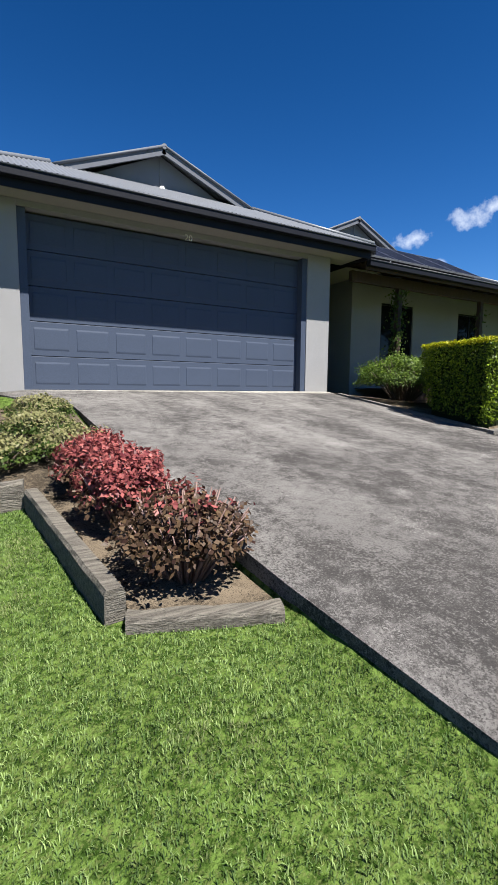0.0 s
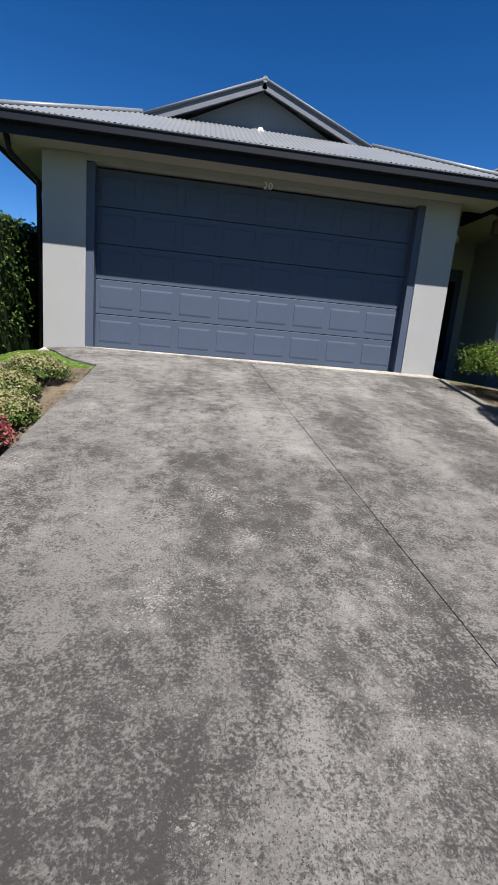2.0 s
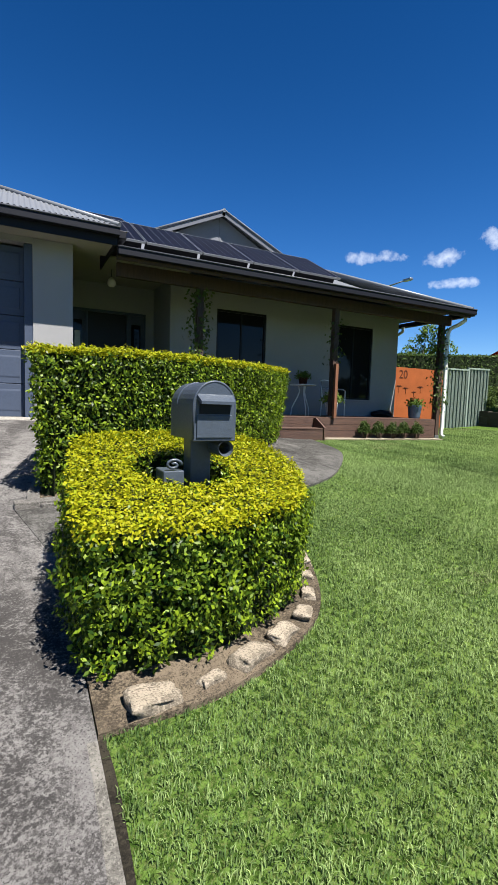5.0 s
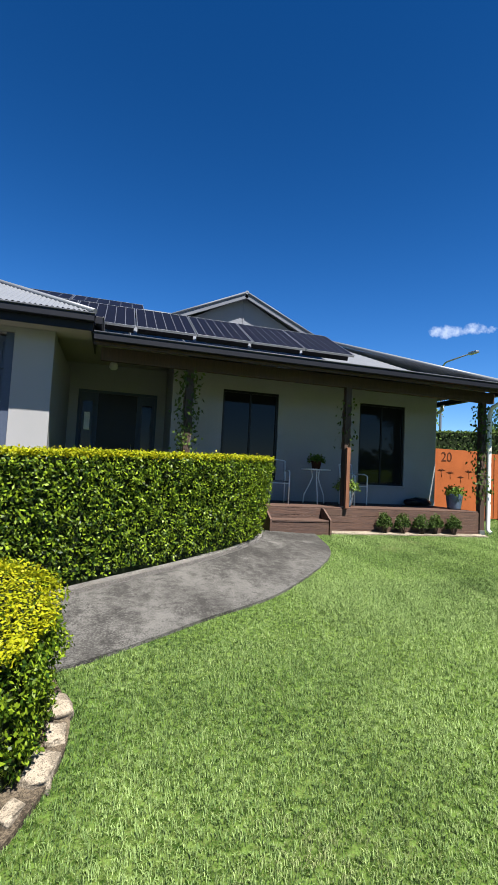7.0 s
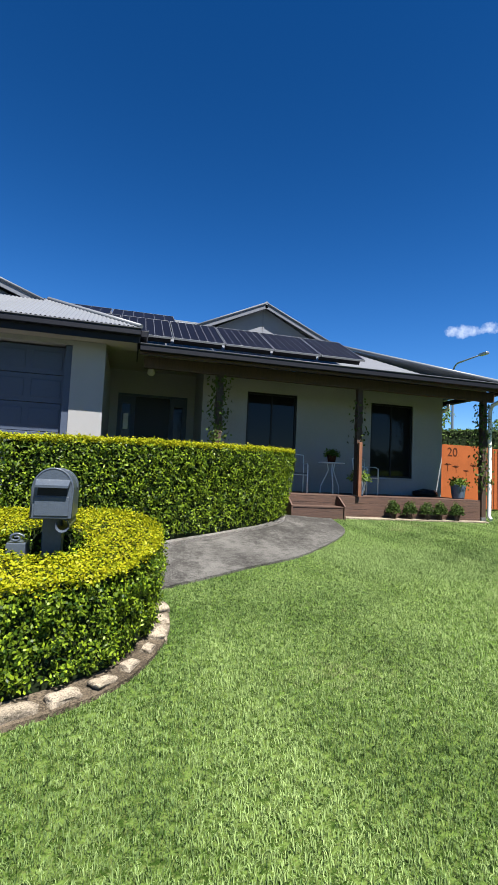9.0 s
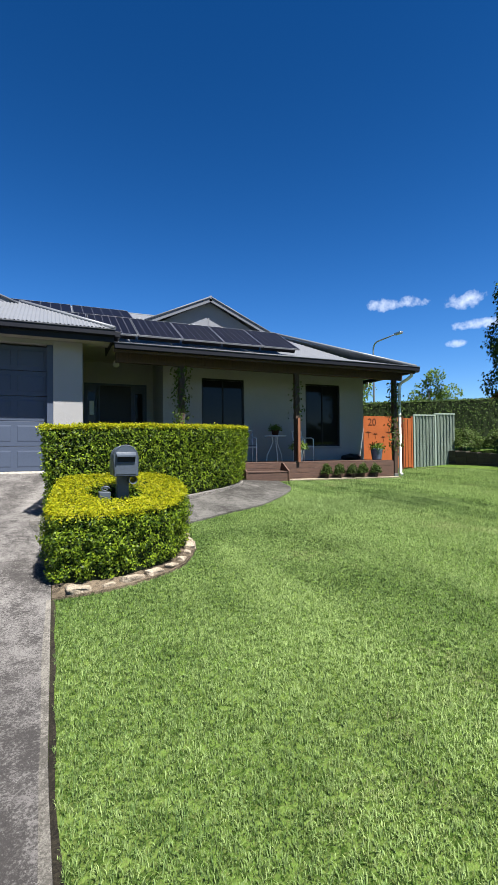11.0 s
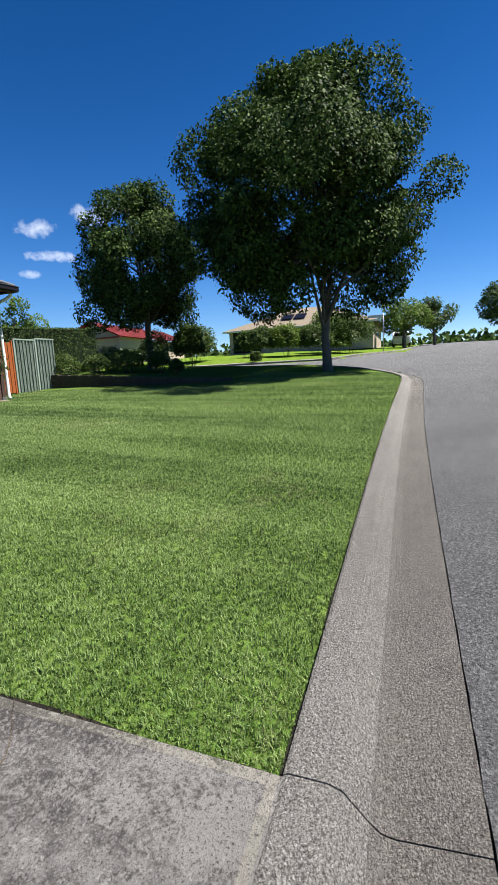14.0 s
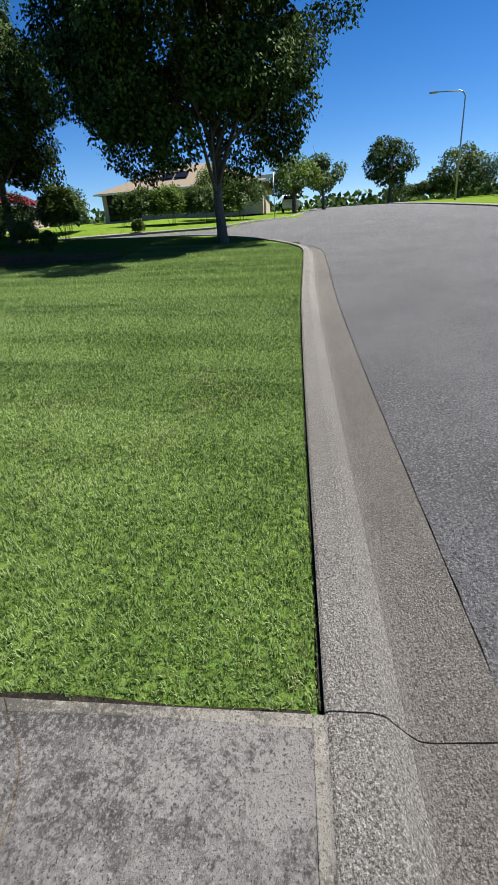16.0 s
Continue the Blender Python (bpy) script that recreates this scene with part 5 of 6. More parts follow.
# ---- verandah deck and what stands on it ----
def make_deck():
    deck = thing("verandah_deck", "oiled red-brown timber deck with a single step", "deck")
    for k in range(12):
        y = 0.10 + k * 0.13
        part("deck_board", block(2.9, 9.08, y, min(1.655, y + 0.125), 0.07, 0.095, 0.003), MAT["jarrah"], deck)
    for k, (a, b) in enumerate(((-0.06, 0.066), (-0.19, -0.065), (-0.315, -0.195), (-0.44, -0.32))):
        part("fascia_board", block(2.9, 4.28, 0.085, 0.108, a, b, 0.003), MAT["jarrah"], deck)
        part("fascia_board", block(5.47, 9.08, 0.085, 0.108, a, b, 0.003), MAT["jarrah"], deck)
        part("fascia_board", block(9.06, 9.084, 0.112, 1.65, a, b, 0.003), MAT["jarrah"], deck)
        part("riser_board", block(4.32, 5.43, 0.09, 0.108, a, b, 0.003), MAT["jarrah"], deck)
    for k in range(3):
        y = -0.30 + k * 0.13
        part("tread_board", block(4.33, 5.42, y, y + 0.122, -0.15, -0.12, 0.003), MAT["jarrah"], deck)
    part("riser_board", block(4.33, 5.42, -0.29, -0.27, -0.42, -0.155, 0.003), MAT["jarrah"], deck)
    for x in (4.285, 5.43):
        part("stringer", prism(bmesh.new(), [(-0.32, -0.43), (0.085, -0.43), (0.085, 0.075), (0.0, 0.075), (-0.32, -0.11)], x, x + 0.035, Matrix(((0, 0, 1, 0), (1, 0, 0, 0), (0, 1, 0, 0), (0, 0, 0, 1)))), MAT["jarrah"], deck)
    # dark board added for the shade below the boards
    part("underdeck_shade", block(2.92, 9.05, 0.15, 0.2, -0.33, 0.068), MAT["dark"], deck, "near-black board for the shade under the deck")


make_deck()


def bistro_chair():
    c = thing("bistro_chair", "light wire-framed outdoor chair in the verandah shade", "chair", "bistro set")
    M = MAT["pale_metal"]
    for x in (-0.2, 0.2):
        part("leg", tube(bmesh.new(), [(x, -0.2, 0), (x, -0.2, 0.62), (x, -0.12, 0.66), (x, 0.18, 0.66)], 0.014, 8), M, c)
        part("leg", tube(bmesh.new(), [(x, 0.22, 0), (x, 0.19, 0.45), (x, 0.26, 0.86)], 0.014, 8), M, c)
    part("seat", block(-0.2, 0.2, -0.2, 0.2, 0.43, 0.45, 0.006), MAT["gutter_lip"], c)
    part("backrest", tube(bmesh.new(), [(-0.19, 0.25, 0.86), (0, 0.265, 0.88), (0.19, 0.25, 0.86)], 0.011, 8), M, c)
    part("stretcher", tube(bmesh.new(), [(-0.2, -0.2, 0.40), (0.2, -0.2, 0.40)], 0.009, 6), M, c)
    return c


first_chair = bistro_chair()
first_chair.matrix_basis = pose(4.85, 0.95, 0.095, 0, 0, -8)
copy_thing(first_chair, pose(6.65, 1.05, 0.095, 0, 0, 20))


def bistro_table():
    t = thing("bistro_table", "small round table with curved thin metal legs", "table", "bistro set", at=(5.72, 1.0, 0.095))
    part("tabletop", lathe(bmesh.new(), [(0.30, 0.70), (0.31, 0.705), (0.31, 0.72), (0.30, 0.725)], 32), MAT["pale_metal"], t)
    for k in range(3):
        a = math.tau * k / 3 + 0.3
        part("leg", tube(bmesh.new(), [(r * math.cos(a), r * math.sin(a), z) for r, z in ((0.26, 0), (0.24, 0.18), (0.12, 0.42), (0.07, 0.55), (0.10, 0.70))], 0.014, 8), MAT["pale_metal"], t)


bistro_table()


def pot_plant(name, at, radius, height, label, plant=0.3, seed=0, material="pot", leaf=0.07):
    p = thing(name, label, "pot plant", "potted plants on the verandah", at=at)
    r = radius
    part("pot", lathe(bmesh.new(), [(r * 0.72, 0), (r * 0.78, height * 0.1), (r * 0.95, height * 0.75), (r, height * 0.93), (r * 1.04, height), (r * 0.9, height), (r * 0.86, height * 0.92)], 24), MAT[material], p)
    rng = np.random.default_rng(seed)
    n = 420
    d = unit(rng.normal(0, 1, (n, 3))) * rng.uniform(0.3, 1, (n, 1)) * [plant, plant, plant * 0.8]
    d[:, 2] = np.abs(d[:, 2]) + height * 0.95
    linked("foliage", leaf_mesh("foliage", d, unit(d - [0, 0, height]), leaf, leaf * 0.3, 0.6), MAT["leaf_lit"], p, "green leaves")
    bm = bmesh.new()
    for k in range(7):
        a = rng.random() * math.tau
        tube(bm, [(0, 0, height * 0.85), (0.1 * math.cos(a), 0.1 * math.sin(a), height + plant * 0.4), (plant * 0.7 * math.cos(a), plant * 0.7 * math.sin(a), height + plant * 0.6)], [0.008, 0.006, 0.003], 5)
    part("stem", bm, MAT["twig"], p)
    return p


blue = pot_plant("pot_plant", (6.14, 0.42, 0.095), 0.13, 0.36, "striped blue glazed pot with a leafy green plant", 0.28, 1)
for k in range(8):
    a = math.tau * k / 8
    part("stripe", tube(bmesh.new(), [(0.105 * math.cos(a), 0.105 * math.sin(a), 0.05), (0.128 * math.cos(a), 0.128 * math.sin(a), 0.27), (0.133 * math.cos(a), 0.133 * math.sin(a), 0.33)], 0.014, 6), MAT["white"], blue, "pale glaze stripe")
pot_plant("pot_plant", (8.85, 0.55, 0.095), 0.18, 0.34, "round blue-grey pot with a sparse green plant", 0.26, 2)
pot_plant("pot_plant", (5.72, 1.0, 0.82), 0.11, 0.16, "small terracotta pot with a bushy plant on the table", 0.2, 3, "rust_dark", 0.06)


def low_bench():
    b = thing("storage_bag", "low dark folded cover lying on the deck", "bag", at=(8.55, 1.4, 0.095))
    bm = bmesh.new()
    bmesh.ops.create_icosphere(bm, subdivisions=3, radius=1.0)
    for v in bm.verts:
        v.co = Vector((v.co.x * 0.36, v.co.y * 0.17, max(-0.6, v.co.z) * 0.12 + 0.072)) * (1 + 0.12 * noise.noise(v.co * 2))
    part("cover", bm, MAT["black"], b)


low_bench()


def deck_shrubs():
    s = structure(slab("sand_strip", [(5.5 + 0.4 * k, -0.17 - 0.02 * (k % 3)) for k in range(10)], [(5.5 + 0.4 * k, 0.083) for k in range(10)], MAT["stone"], lift=0.004, thick=0.05, across=2), "pale sandy strip along the deck", "sand")
    for k, x in enumerate((6.72, 7.12, 7.55, 7.88, 8.32)):
        shrub("edging_shrub", (x, -0.06, float(grade(x, -0.06))), (0.19, 0.13, 0.44), "small upright dark green shrub at the deck edge", ("leaf", "shrub"), 1700, 0.034, 10, (0.6,), "shrub", "shrubs along the deck", 0.8, seed=40 + k)


deck_shrubs()


def climber(name, x, y, z0, z1, leaves, label, seed):
    rng = np.random.default_rng(seed)
    c = thing(name, label, "climbing plant", "climbers on the verandah posts", at=(x, y, z0))
    h = z1 - z0
    bm = bmesh.new()
    for k in range(3):
        tube(bm, [(0.085 * math.cos(a + k * 2), 0.085 * math.sin(a + k * 2), h * i / 14) for i, a in enumerate(np.linspace(0, 7, 15))], [0.010] * 14 + [0.003], 5)
    part("vine_stem", bm, MAT["twig"], c)
    z = rng.choice([0.12, 0.3, 0.52, 0.72, 0.92], leaves) * h + rng.normal(0, 0.09 * h, leaves)
    a, r = rng.random(leaves) * math.tau, 0.08 + np.abs(rng.normal(0, 0.10, leaves))
    p = np.stack([r * np.cos(a), r * np.sin(a), np.clip(z, 0, h)], 1)
    linked("foliage", leaf_mesh("foliage", p, unit(p * [1, 1, 0]), 0.08, 0.026, 0.6, up=-0.5), MAT["shrub"], c)


climber("climbing_vine", 2.82, 0.17, 0.10, 2.35, 620, "leafy green vine climbing a timber post", 1)
climber("climbing_vine", 5.95, 0.17, 1.2, 2.2, 60, "sparse vine on a timber post", 2)
climber("climbing_vine", 9.2, 0.17, 0.3, 2.35, 420, "leafy green vine climbing the corner post", 3)


def pendant():
    p = thing("pendant_light", "small pendant lamp hanging in the entry porch", "lamp", at=(1.5, 1.75, 2.95))
    part("cord", tube(bmesh.new(), [(0, 0, 0), (0, 0, -0.16)], 0.006, 6), MAT["black"], p)
    part("shade", lathe(bmesh.new(), [(0.02, -0.16), (0.075, -0.22), (0.085, -0.30), (0.05, -0.34)][::-1], 20), MAT["white"], p, "frosted glass shade")


pendant()


# ---- lettering ----
def lettering(name, text, size, m, material, parent, depth=0.004, label=""):
    curve = bpy.data.curves.new(name, "FONT")
    curve.body, curve.size, curve.extrude, curve.align_x = text, size, depth, "CENTER"
    ob = bpy.data.objects.new(name, curve)
    me = bpy.data.meshes.new_from_object(ob)
    bpy.data.objects.remove(ob)
    made = linked(name, me, material, parent, label)
    made.matrix_basis = m
    return made


plate = thing("house_number", "white house number 20 above the garage door", "house number", at=(-2.6, 0.0, 2.62))
lettering("numerals", "20", 0.15, pose(0, -0.004, -0.01, 90), MAT["white"], plate)


# ---- solar panels ----
def solar_panel(w, l):
    p = thing("solar_panel", "dark blue solar panel in an aluminium frame on the roof", "solar panel", "solar panels on the roof")
    part("glass", block(0.015, w - 0.015, 0.015, l - 0.015, 0.0, 0.022), MAT["cell"], p, "dark blue cells")
    for b in ((0, w, 0, 0.014), (0, w, l - 0.014, l), (0, 0.014, 0.015, l - 0.015), (w - 0.014, w, 0.015, l - 0.015)):
        part("frame", block(*b, -0.015, 0.028, 0.002), MAT["alu"], p)
    for k in range(1, 6):
        part("busbar", block(w * k / 6 - 0.006, w * k / 6 + 0.006, 0.02, l - 0.02, 0.022, 0.0235), MAT["gutter_lip"], p)
    part("rail", block(0.02, w - 0.02, 0.2, 0.24, -0.15, -0.016), MAT["fascia"], p)
    part("rail", block(0.02, w - 0.02, l - 0.3, l - 0.26, -0.15, -0.016), MAT["fascia"], p)
    return p


panel = solar_panel(1.055, 1.62)
panel.matrix_basis = pose(-0.30, 0.34, 3.12, 29)
for k in range(1, 6):
    copy_thing(panel, pose(-0.30 + 1.08 * k, 0.34, 3.12, 29))
panel = solar_panel(1.59, 1.5)
panel.matrix_basis = pose(-2.75, 2.45, 4.08, 25)
for k in range(1, 3):
    copy_thing(panel, pose(-2.75 + 1.62 * k, 2.45, 4.08, 25))


def roof_vent():
    v = thing("roof_vent", "small metal roof vent beside the solar panels", "vent", at=(2.35, 3.3, 4.25))
    part("cowl", lathe(bmesh.new(), [(0.04, 0), (0.04, 0.06), (0.09, 0.07), (0.10, 0.11), (0.08, 0.15), (0.02, 0.17)], 16), MAT["roof"], v)
    part("flashing", block(-0.16, 0.16, -0.16, 0.16, -0.09, 0.0, 0.004, Matrix.Rotation(0.4, 4, "X")), MAT["roof"], v)


roof_vent()


# ---- gate, fence, garden wall ----
def make_gate():
    g = thing("entry_gate", "rust-orange steel screen gate with cut-out house number", "gate", at=(9.27, 1.93, -0.34))
    part("sheet", block(0.0, 1.75, 0.0, 0.012, 0.12, 1.86, 0.002), MAT["rust"], g)
    part("gate_leaf", block(1.77, 2.15, -0.01, 0.014, 0.12, 1.82, 0.002), MAT["rust"], g, "darker rusted gate leaf")
    for x in (-0.03, 1.75, 2.15):
        part("post", block(x, x + 0.06, -0.03, 0.03, 0.0, 1.88, 0.004), MAT["rust_dark"] if x < 2.0 else MAT["rust"], g)
    for x in (1.87, 1.99):
        part("rib", block(x, x + 0.02, -0.018, -0.008, 0.14, 1.80), MAT["rust_dark"], g)
    lettering("numerals", "20", 0.34, pose(0.50, -0.004, 1.55, 90), MAT["rust_dark"], g, 0.003, "dark cut-out numerals")
    for x, z, s in ((0.35, 1.30, 1.0), (0.62, 1.25, 0.9), (0.95, 1.15, 0.8), (1.2, 1.30, 1.0)):
        bm = bmesh.new()
        for a in (20, 55, 90, 125, 160):
            tube(bm, [(x, -0.004, z), (x + 0.08 * s * math.cos(radians(a)), -0.004, z + 0.06 * s * math.sin(radians(a))), (x + 0.13 * s * math.cos(radians(a)), -0.004, z + 0.02 * s)], [0.008, 0.007, 0.003], 5)
        tube(bm, [(x, -0.004, z), (x + 0.01, -0.004, z - 0.16 * s)], 0.007, 5)
        part("palm_cut_out", bm, MAT["rust_dark"], g)


make_gate()


def make_fence():
    f = thing("steel_fence", "pale green ribbed steel fence panels", "fence")
    a, b = Vector((11.56, 1.98, -0.25)), Vector((13.25, 1.75, -0.22))
    n = 2
    way = (b - a) / n
    turn = math.degrees(math.atan2(way.y, way.x))
    for k in range(n):
        m = pose(*(a + way * k), 0, 0, turn)
        bm = bmesh.new()
        w, top = way.length - 0.06, 1.82 + 0.04 * k
        xs = []
        for i in range(6):
            s = 0.06 + w * i / 6
            xs += [(s, 0.0), (s + w * 0.06, 0.0), (s + w * 0.075, -0.03), (s + w * 0.145, -0.03), (s + w * 0.16, 0.0)]
        low = [bm.verts.new((x, y, 0.03)) for x, y in xs]
        high = [bm.verts.new((x, y, top)) for x, y in xs]
        for i in range(len(xs) - 1):
            bm.faces.new((low[i], low[i + 1], high[i + 1], high[i]))
        bmesh.ops.solidify(bm, geom=bm.faces[:], thickness=0.004)
        sheet = part("sheet", bm, MAT["fence"], f)
        sheet.matrix_basis = m
        part("rail", block(0.03, w + 0.06, -0.045, 0.02, top, top + 0.05, 0.004, m), MAT["fence"], f)
        part("post", block(0.0, 0.06, -0.04, 0.03, -0.1, top + 0.05, 0.004, m), MAT["fence"], f)


make_fence()


def make_garden_wall():
    w = structure(thing("garden_wall", "low dark block retaining wall along the lawn", "wall"))
    line = smooth_line([(13.05, 1.9), (12.95, -0.5), (13.1, -3.0), (13.6, -5.2)], 0.42)
    for a, b in zip(line, line[1:]):
        for r in range(3):
            way = Vector((*b, 0)) - Vector((*a, 0))
            z = float(grade(*a)) - 0.12
            fall = 0.46 - 0.052 * max(0, 1.9 - a[1])
            h = (fall + 0.12) / 3
            part("wall_block", box(bmesh.new(), 0.004, way.length - 0.004, -0.09, 0.09, r * h + 0.003, (r + 1) * h - 0.003, 0.008, Matrix.Translation((*a, z)) @ way.to_track_quat("X", "Z").to_matrix().to_4x4()), MAT["brick_wall"], w)
    bank = [(13.15, 1.9), (13.05, -0.5), (13.2, -3.0), (13.7, -5.2)]
    back = [(17.5, 2.5), (17.3, -0.5), (17.3, -3), (17.0, -5.2)]
    top = lambda x, y: float(grade(x, y)) + 0.0 + max(0.0, (0.30 - 0.045 * max(0, 1.9 - y))) * max(0.0, min(1.0, (17.2 - x) / 2.5))
    structure(slab("garden_soil", smooth_line(bank, 0.4), [tuple(p) for p in resample(smooth_line(back, 0.4), len(smooth_line(bank, 0.4)))], MAT["lawn"], top=top, thick=0.3, across=8), "grassed garden behind the low wall", "garden")


make_garden_wall()

for k, (x, y, rx, h) in enumerate(((13.75, 1.75, 0.75, 1.25), (14.3, 0.7, 0.7, 1.05), (14.9, -0.4, 0.75, 1.15), (15.6, 0.9, 0.9, 1.3), (15.3, -1.5, 0.55, 1.0), (16.6, -0.7, 0.8, 1.9), (14.6, -2.6, 0.3, 0.7))):
    shrub("garden_shrub", (x, y, float(grade(x, y)) + 0.12), (rx, rx, h), "loose grey-green garden shrub behind the low wall", ("shrub", "shrub"), 2600, 0.075, 12, (0.6,), "shrub", "shrubs behind the low wall", seed=60 + k)
HEDGE_D = rounded([(10.0, 7.6), (22.6, 6.4), (22.9, 7.9), (10.0, 9.2)], 0.3)
clipped_hedge("back_hedge", HEDGE_D, lambda x, y: 2.45 + 0.055 * (x - 10) + 0 * y, "tall dark clipped hedge behind the fence", density=140, leaf=0.11, side="leaf", tips="shrub")


# ---- neighbours and the street ----
def far_house(name, label, x, y0, y1, deep, floor, eave, ridge, wall, roof, gable):
    """A neighbour's house whose front faces down the x axis; gable: the ridge runs away from the street, else a hip."""
    h = thing(name, label, "house")
    for a, b, c, d in ((x, x + 0.25, y0, y1), (x + deep - 0.25, x + deep, y0, y1), (x + 0.25, x + deep - 0.25, y0, y0 + 0.25), (x + 0.25, x + deep - 0.25, y1 - 0.25, y1)):
        part("wall", block(a, b, c, d, floor, eave), MAT[wall], h)
    o, m = 0.5, (y0 + y1) / 2
    if gable:
        bm = bmesh.new()
        for s in (y0 - o, y1 + o):
            k = (ridge - eave) / (y1 + o - m)
            v = [bm.verts.new(p) for p in ((x - o, s, eave), (x + deep + o, s, eave), (x + deep + o, m, ridge), (x - o, m, ridge))]
            bm.faces.new(v)
        bmesh.ops.solidify(bm, geom=bm.faces[:], thickness=0.14)
        part("roof", bm, MAT[roof], h)
        k = (ridge - eave) / ((y1 - y0) / 2 + o)
        part("gable", prism(bmesh.new(), [(y0, eave), (y1, eave), (m, ridge - 0.2)], x, x + 0.2, Matrix(((0, 0, 1, 0), (1, 0, 0, 0), (0, 1, 0, 0), (0, 0, 0, 1)))), MAT[wall], h)
        part("vent", prism(bmesh.new(), [(m + 0.35 * math.cos(a), eave + 0.35 + 0.38 * math.sin(a)) for a in np.linspace(0, math.pi, 12)], x - 0.03, x - 0.004, Matrix(((0, 0, 1, 0), (1, 0, 0, 0), (0, 1, 0, 0), (0, 0, 0, 1)))), MAT["black"], h, "dark arched gable vent")
        part("string_course", block(x - 0.06, x - 0.002, y0, y1, eave - 0.1, eave + 0.04), MAT[wall], h)
    else:
        bm = bmesh.new()
        a, b = (x + deep * 0.42, m - (y1 - y0) * 0.12, ridge), (x + deep * 0.42, m + (y1 - y0) * 0.12, ridge)
        c = [(x - o, y0 - o, eave), (x + deep + o, y0 - o, eave), (x + deep + o, y1 + o, eave), (x - o, y1 + o, eave)]
        v = [bm.verts.new(p) for p in (*c, a, b)]
        for f in ((0, 1, 4), (1, 2, 5, 4), (2, 3, 5), (3, 0, 4, 5)):
            bm.faces.new([v[i] for i in f])
        bm.faces.new([bm.verts.new((p[0], p[1], p[2] - 0.06)) for p in c])
        part("roof", bm, MAT[roof], h)
    part("gutter", block(x - o - 0.05, x - o + 0.06, y0 - o, y1 + o, eave - 0.14, eave - 0.02), MAT["white"] if not gable else MAT[roof], h)
    return h


far_house("red_roofed_house", "cream house with a red roof and arched gable vent", 33, 12.1, 17.3, 12, 1.2, 3.75, 5.15, "cream", "red_roof", True)
tan = far_house("tan_roofed_house", "low house with a tan tiled hip roof behind bushes", 42, -8.0, 5.6, 14, 1.8, 4.2, 6.6, "cream", "tan_roof", False)
# dark sheet on the wall, in place of a shaded porch
part("porch_shade_sheet", block(41.95, 41.99, 2.4, 5.2, 2.1, 4.1), MAT["dark"], tan, "near-black sheet for the deep shade of an open porch")
part("window", block(41.95, 41.99, -2.5, -0.8, 2.6, 3.8), MAT["glass"], tan)
for k in range(2):
    m = Matrix.Translation((43.6 + 1.1 * 0, -0.3 - 1.25 * k, 5.05)) @ Matrix.Rotation(radians(-21), 4, "Y")
    part("roof_panel", box(bmesh.new(), 0, 1.7, 0, 1.1, 0.06, 0.1, 0.004, m), MAT["cell"], tan, "dark solar heater panel")


def ball_bush(name, x, y, r, h, label, material="shrub", seed=0, leaves=5600):
    return shrub(name, (x, y, float(grade(x, y)) - 0.05), (r, r, h), label, (material, material), leaves, 0.16, 8, (0.6,), "bush", "bushes in the neighbouring gardens", seed=seed)


for k, (x, y, r, h, m) in enumerate(((30, 3.7, 1.7, 3.0, "shrub"), (31, -0.9, 1.35, 2.5, "shrub"), (31, -2.8, 1.4, 2.6, "leaf_lit"), (31.5, -4.8, 1.4, 2.5, "shrub"), (31.5, 0.4, 0.9, 2.2, "shrub"), (33, -6.2, 1.0, 2.1, "leaf_lit"), (34, -6.8, 1.9, 3.6, "shrub"), (36, -5.0, 2.0, 4.0, "leaf_lit"), (29, 6.8, 1.3, 1.9, "shrub"), (19.4, -0.9, 0.9, 2.3, "shrub"), (27.9, -1.5, 0.35, 0.8, "shrub"), (29.5, 9.0, 1.5, 1.5, "leaf"), (32, 11.0, 1.5, 1.4, "shrub"))):
    ball_bush("garden_bush", x, y, r, h, "rounded dense green garden bush", m, 80 + k)

tree("far_tree", (45.6, -10.6, float(grade(45.6, -10.6))), 0.18, (0, 0, 3.0, 2.2, 2.3, 1.9), 26, 5200, "bright green round-headed tree up the street", 0.24, 11, 1.1, "leaf_lit", 5, "trees up the street")
tree("far_tree", (52, -13.6, float(grade(52, -13.6))), 0.16, (0, 0, 3.2, 1.8, 1.8, 2.2), 18, 3200, "green tree up the street", 0.26, 12, 1.0, "shrub", 4, "trees up the street")
tree("far_tree", (60.2, -21.6, float(grade(60.2, -21.6))), 0.24, (0, 0, 4.2, 2.6, 2.9, 2.5), 26, 6000, "dark green tree beyond the crest of the street", 0.30, 13, 1.4, "leaf", 6, "trees up the street")
tree("far_tree", (55, -27.5, float(grade(55, -27.5))), 0.24, (0, 0, 2.6, 2.6, 2.9, 2.2), 24, 4200, "olive-green tree by the street", 0.28, 14, 0.9, "shrub", 4, "trees up the street")
for k, (x, y, r, h) in enumerate(((57, -24.6, 1.5, 2.2), (54, -31.5, 3.0, 4.6), (50, -33.5, 2.8, 4.4), (46, -29.0, 1.1, 2.2), (60, -30, 3.0, 4.2), (47, -36, 2.5, 4.0), (70, -25, 3, 3.0))):
    ball_bush("street_bush", x, y, r, h, "dark green bush beside the street", "leaf", 120 + k)
tree("back_tree", (19.5, 17, 0.6), 0.2, (0, 0, 4.2, 1.8, 1.8, 2.2), 18, 3000, "green tree behind the house", 0.2, 15, 1.5, "leaf_lit", 4)
tree("back_tree", (32, 22, 1.3), 0.2, (0, 0, 4.4, 2.0, 2.0, 1.9), 18, 2600, "light green tree behind the hedge", 0.24, 16, 1.5, "leaf_lit", 4)


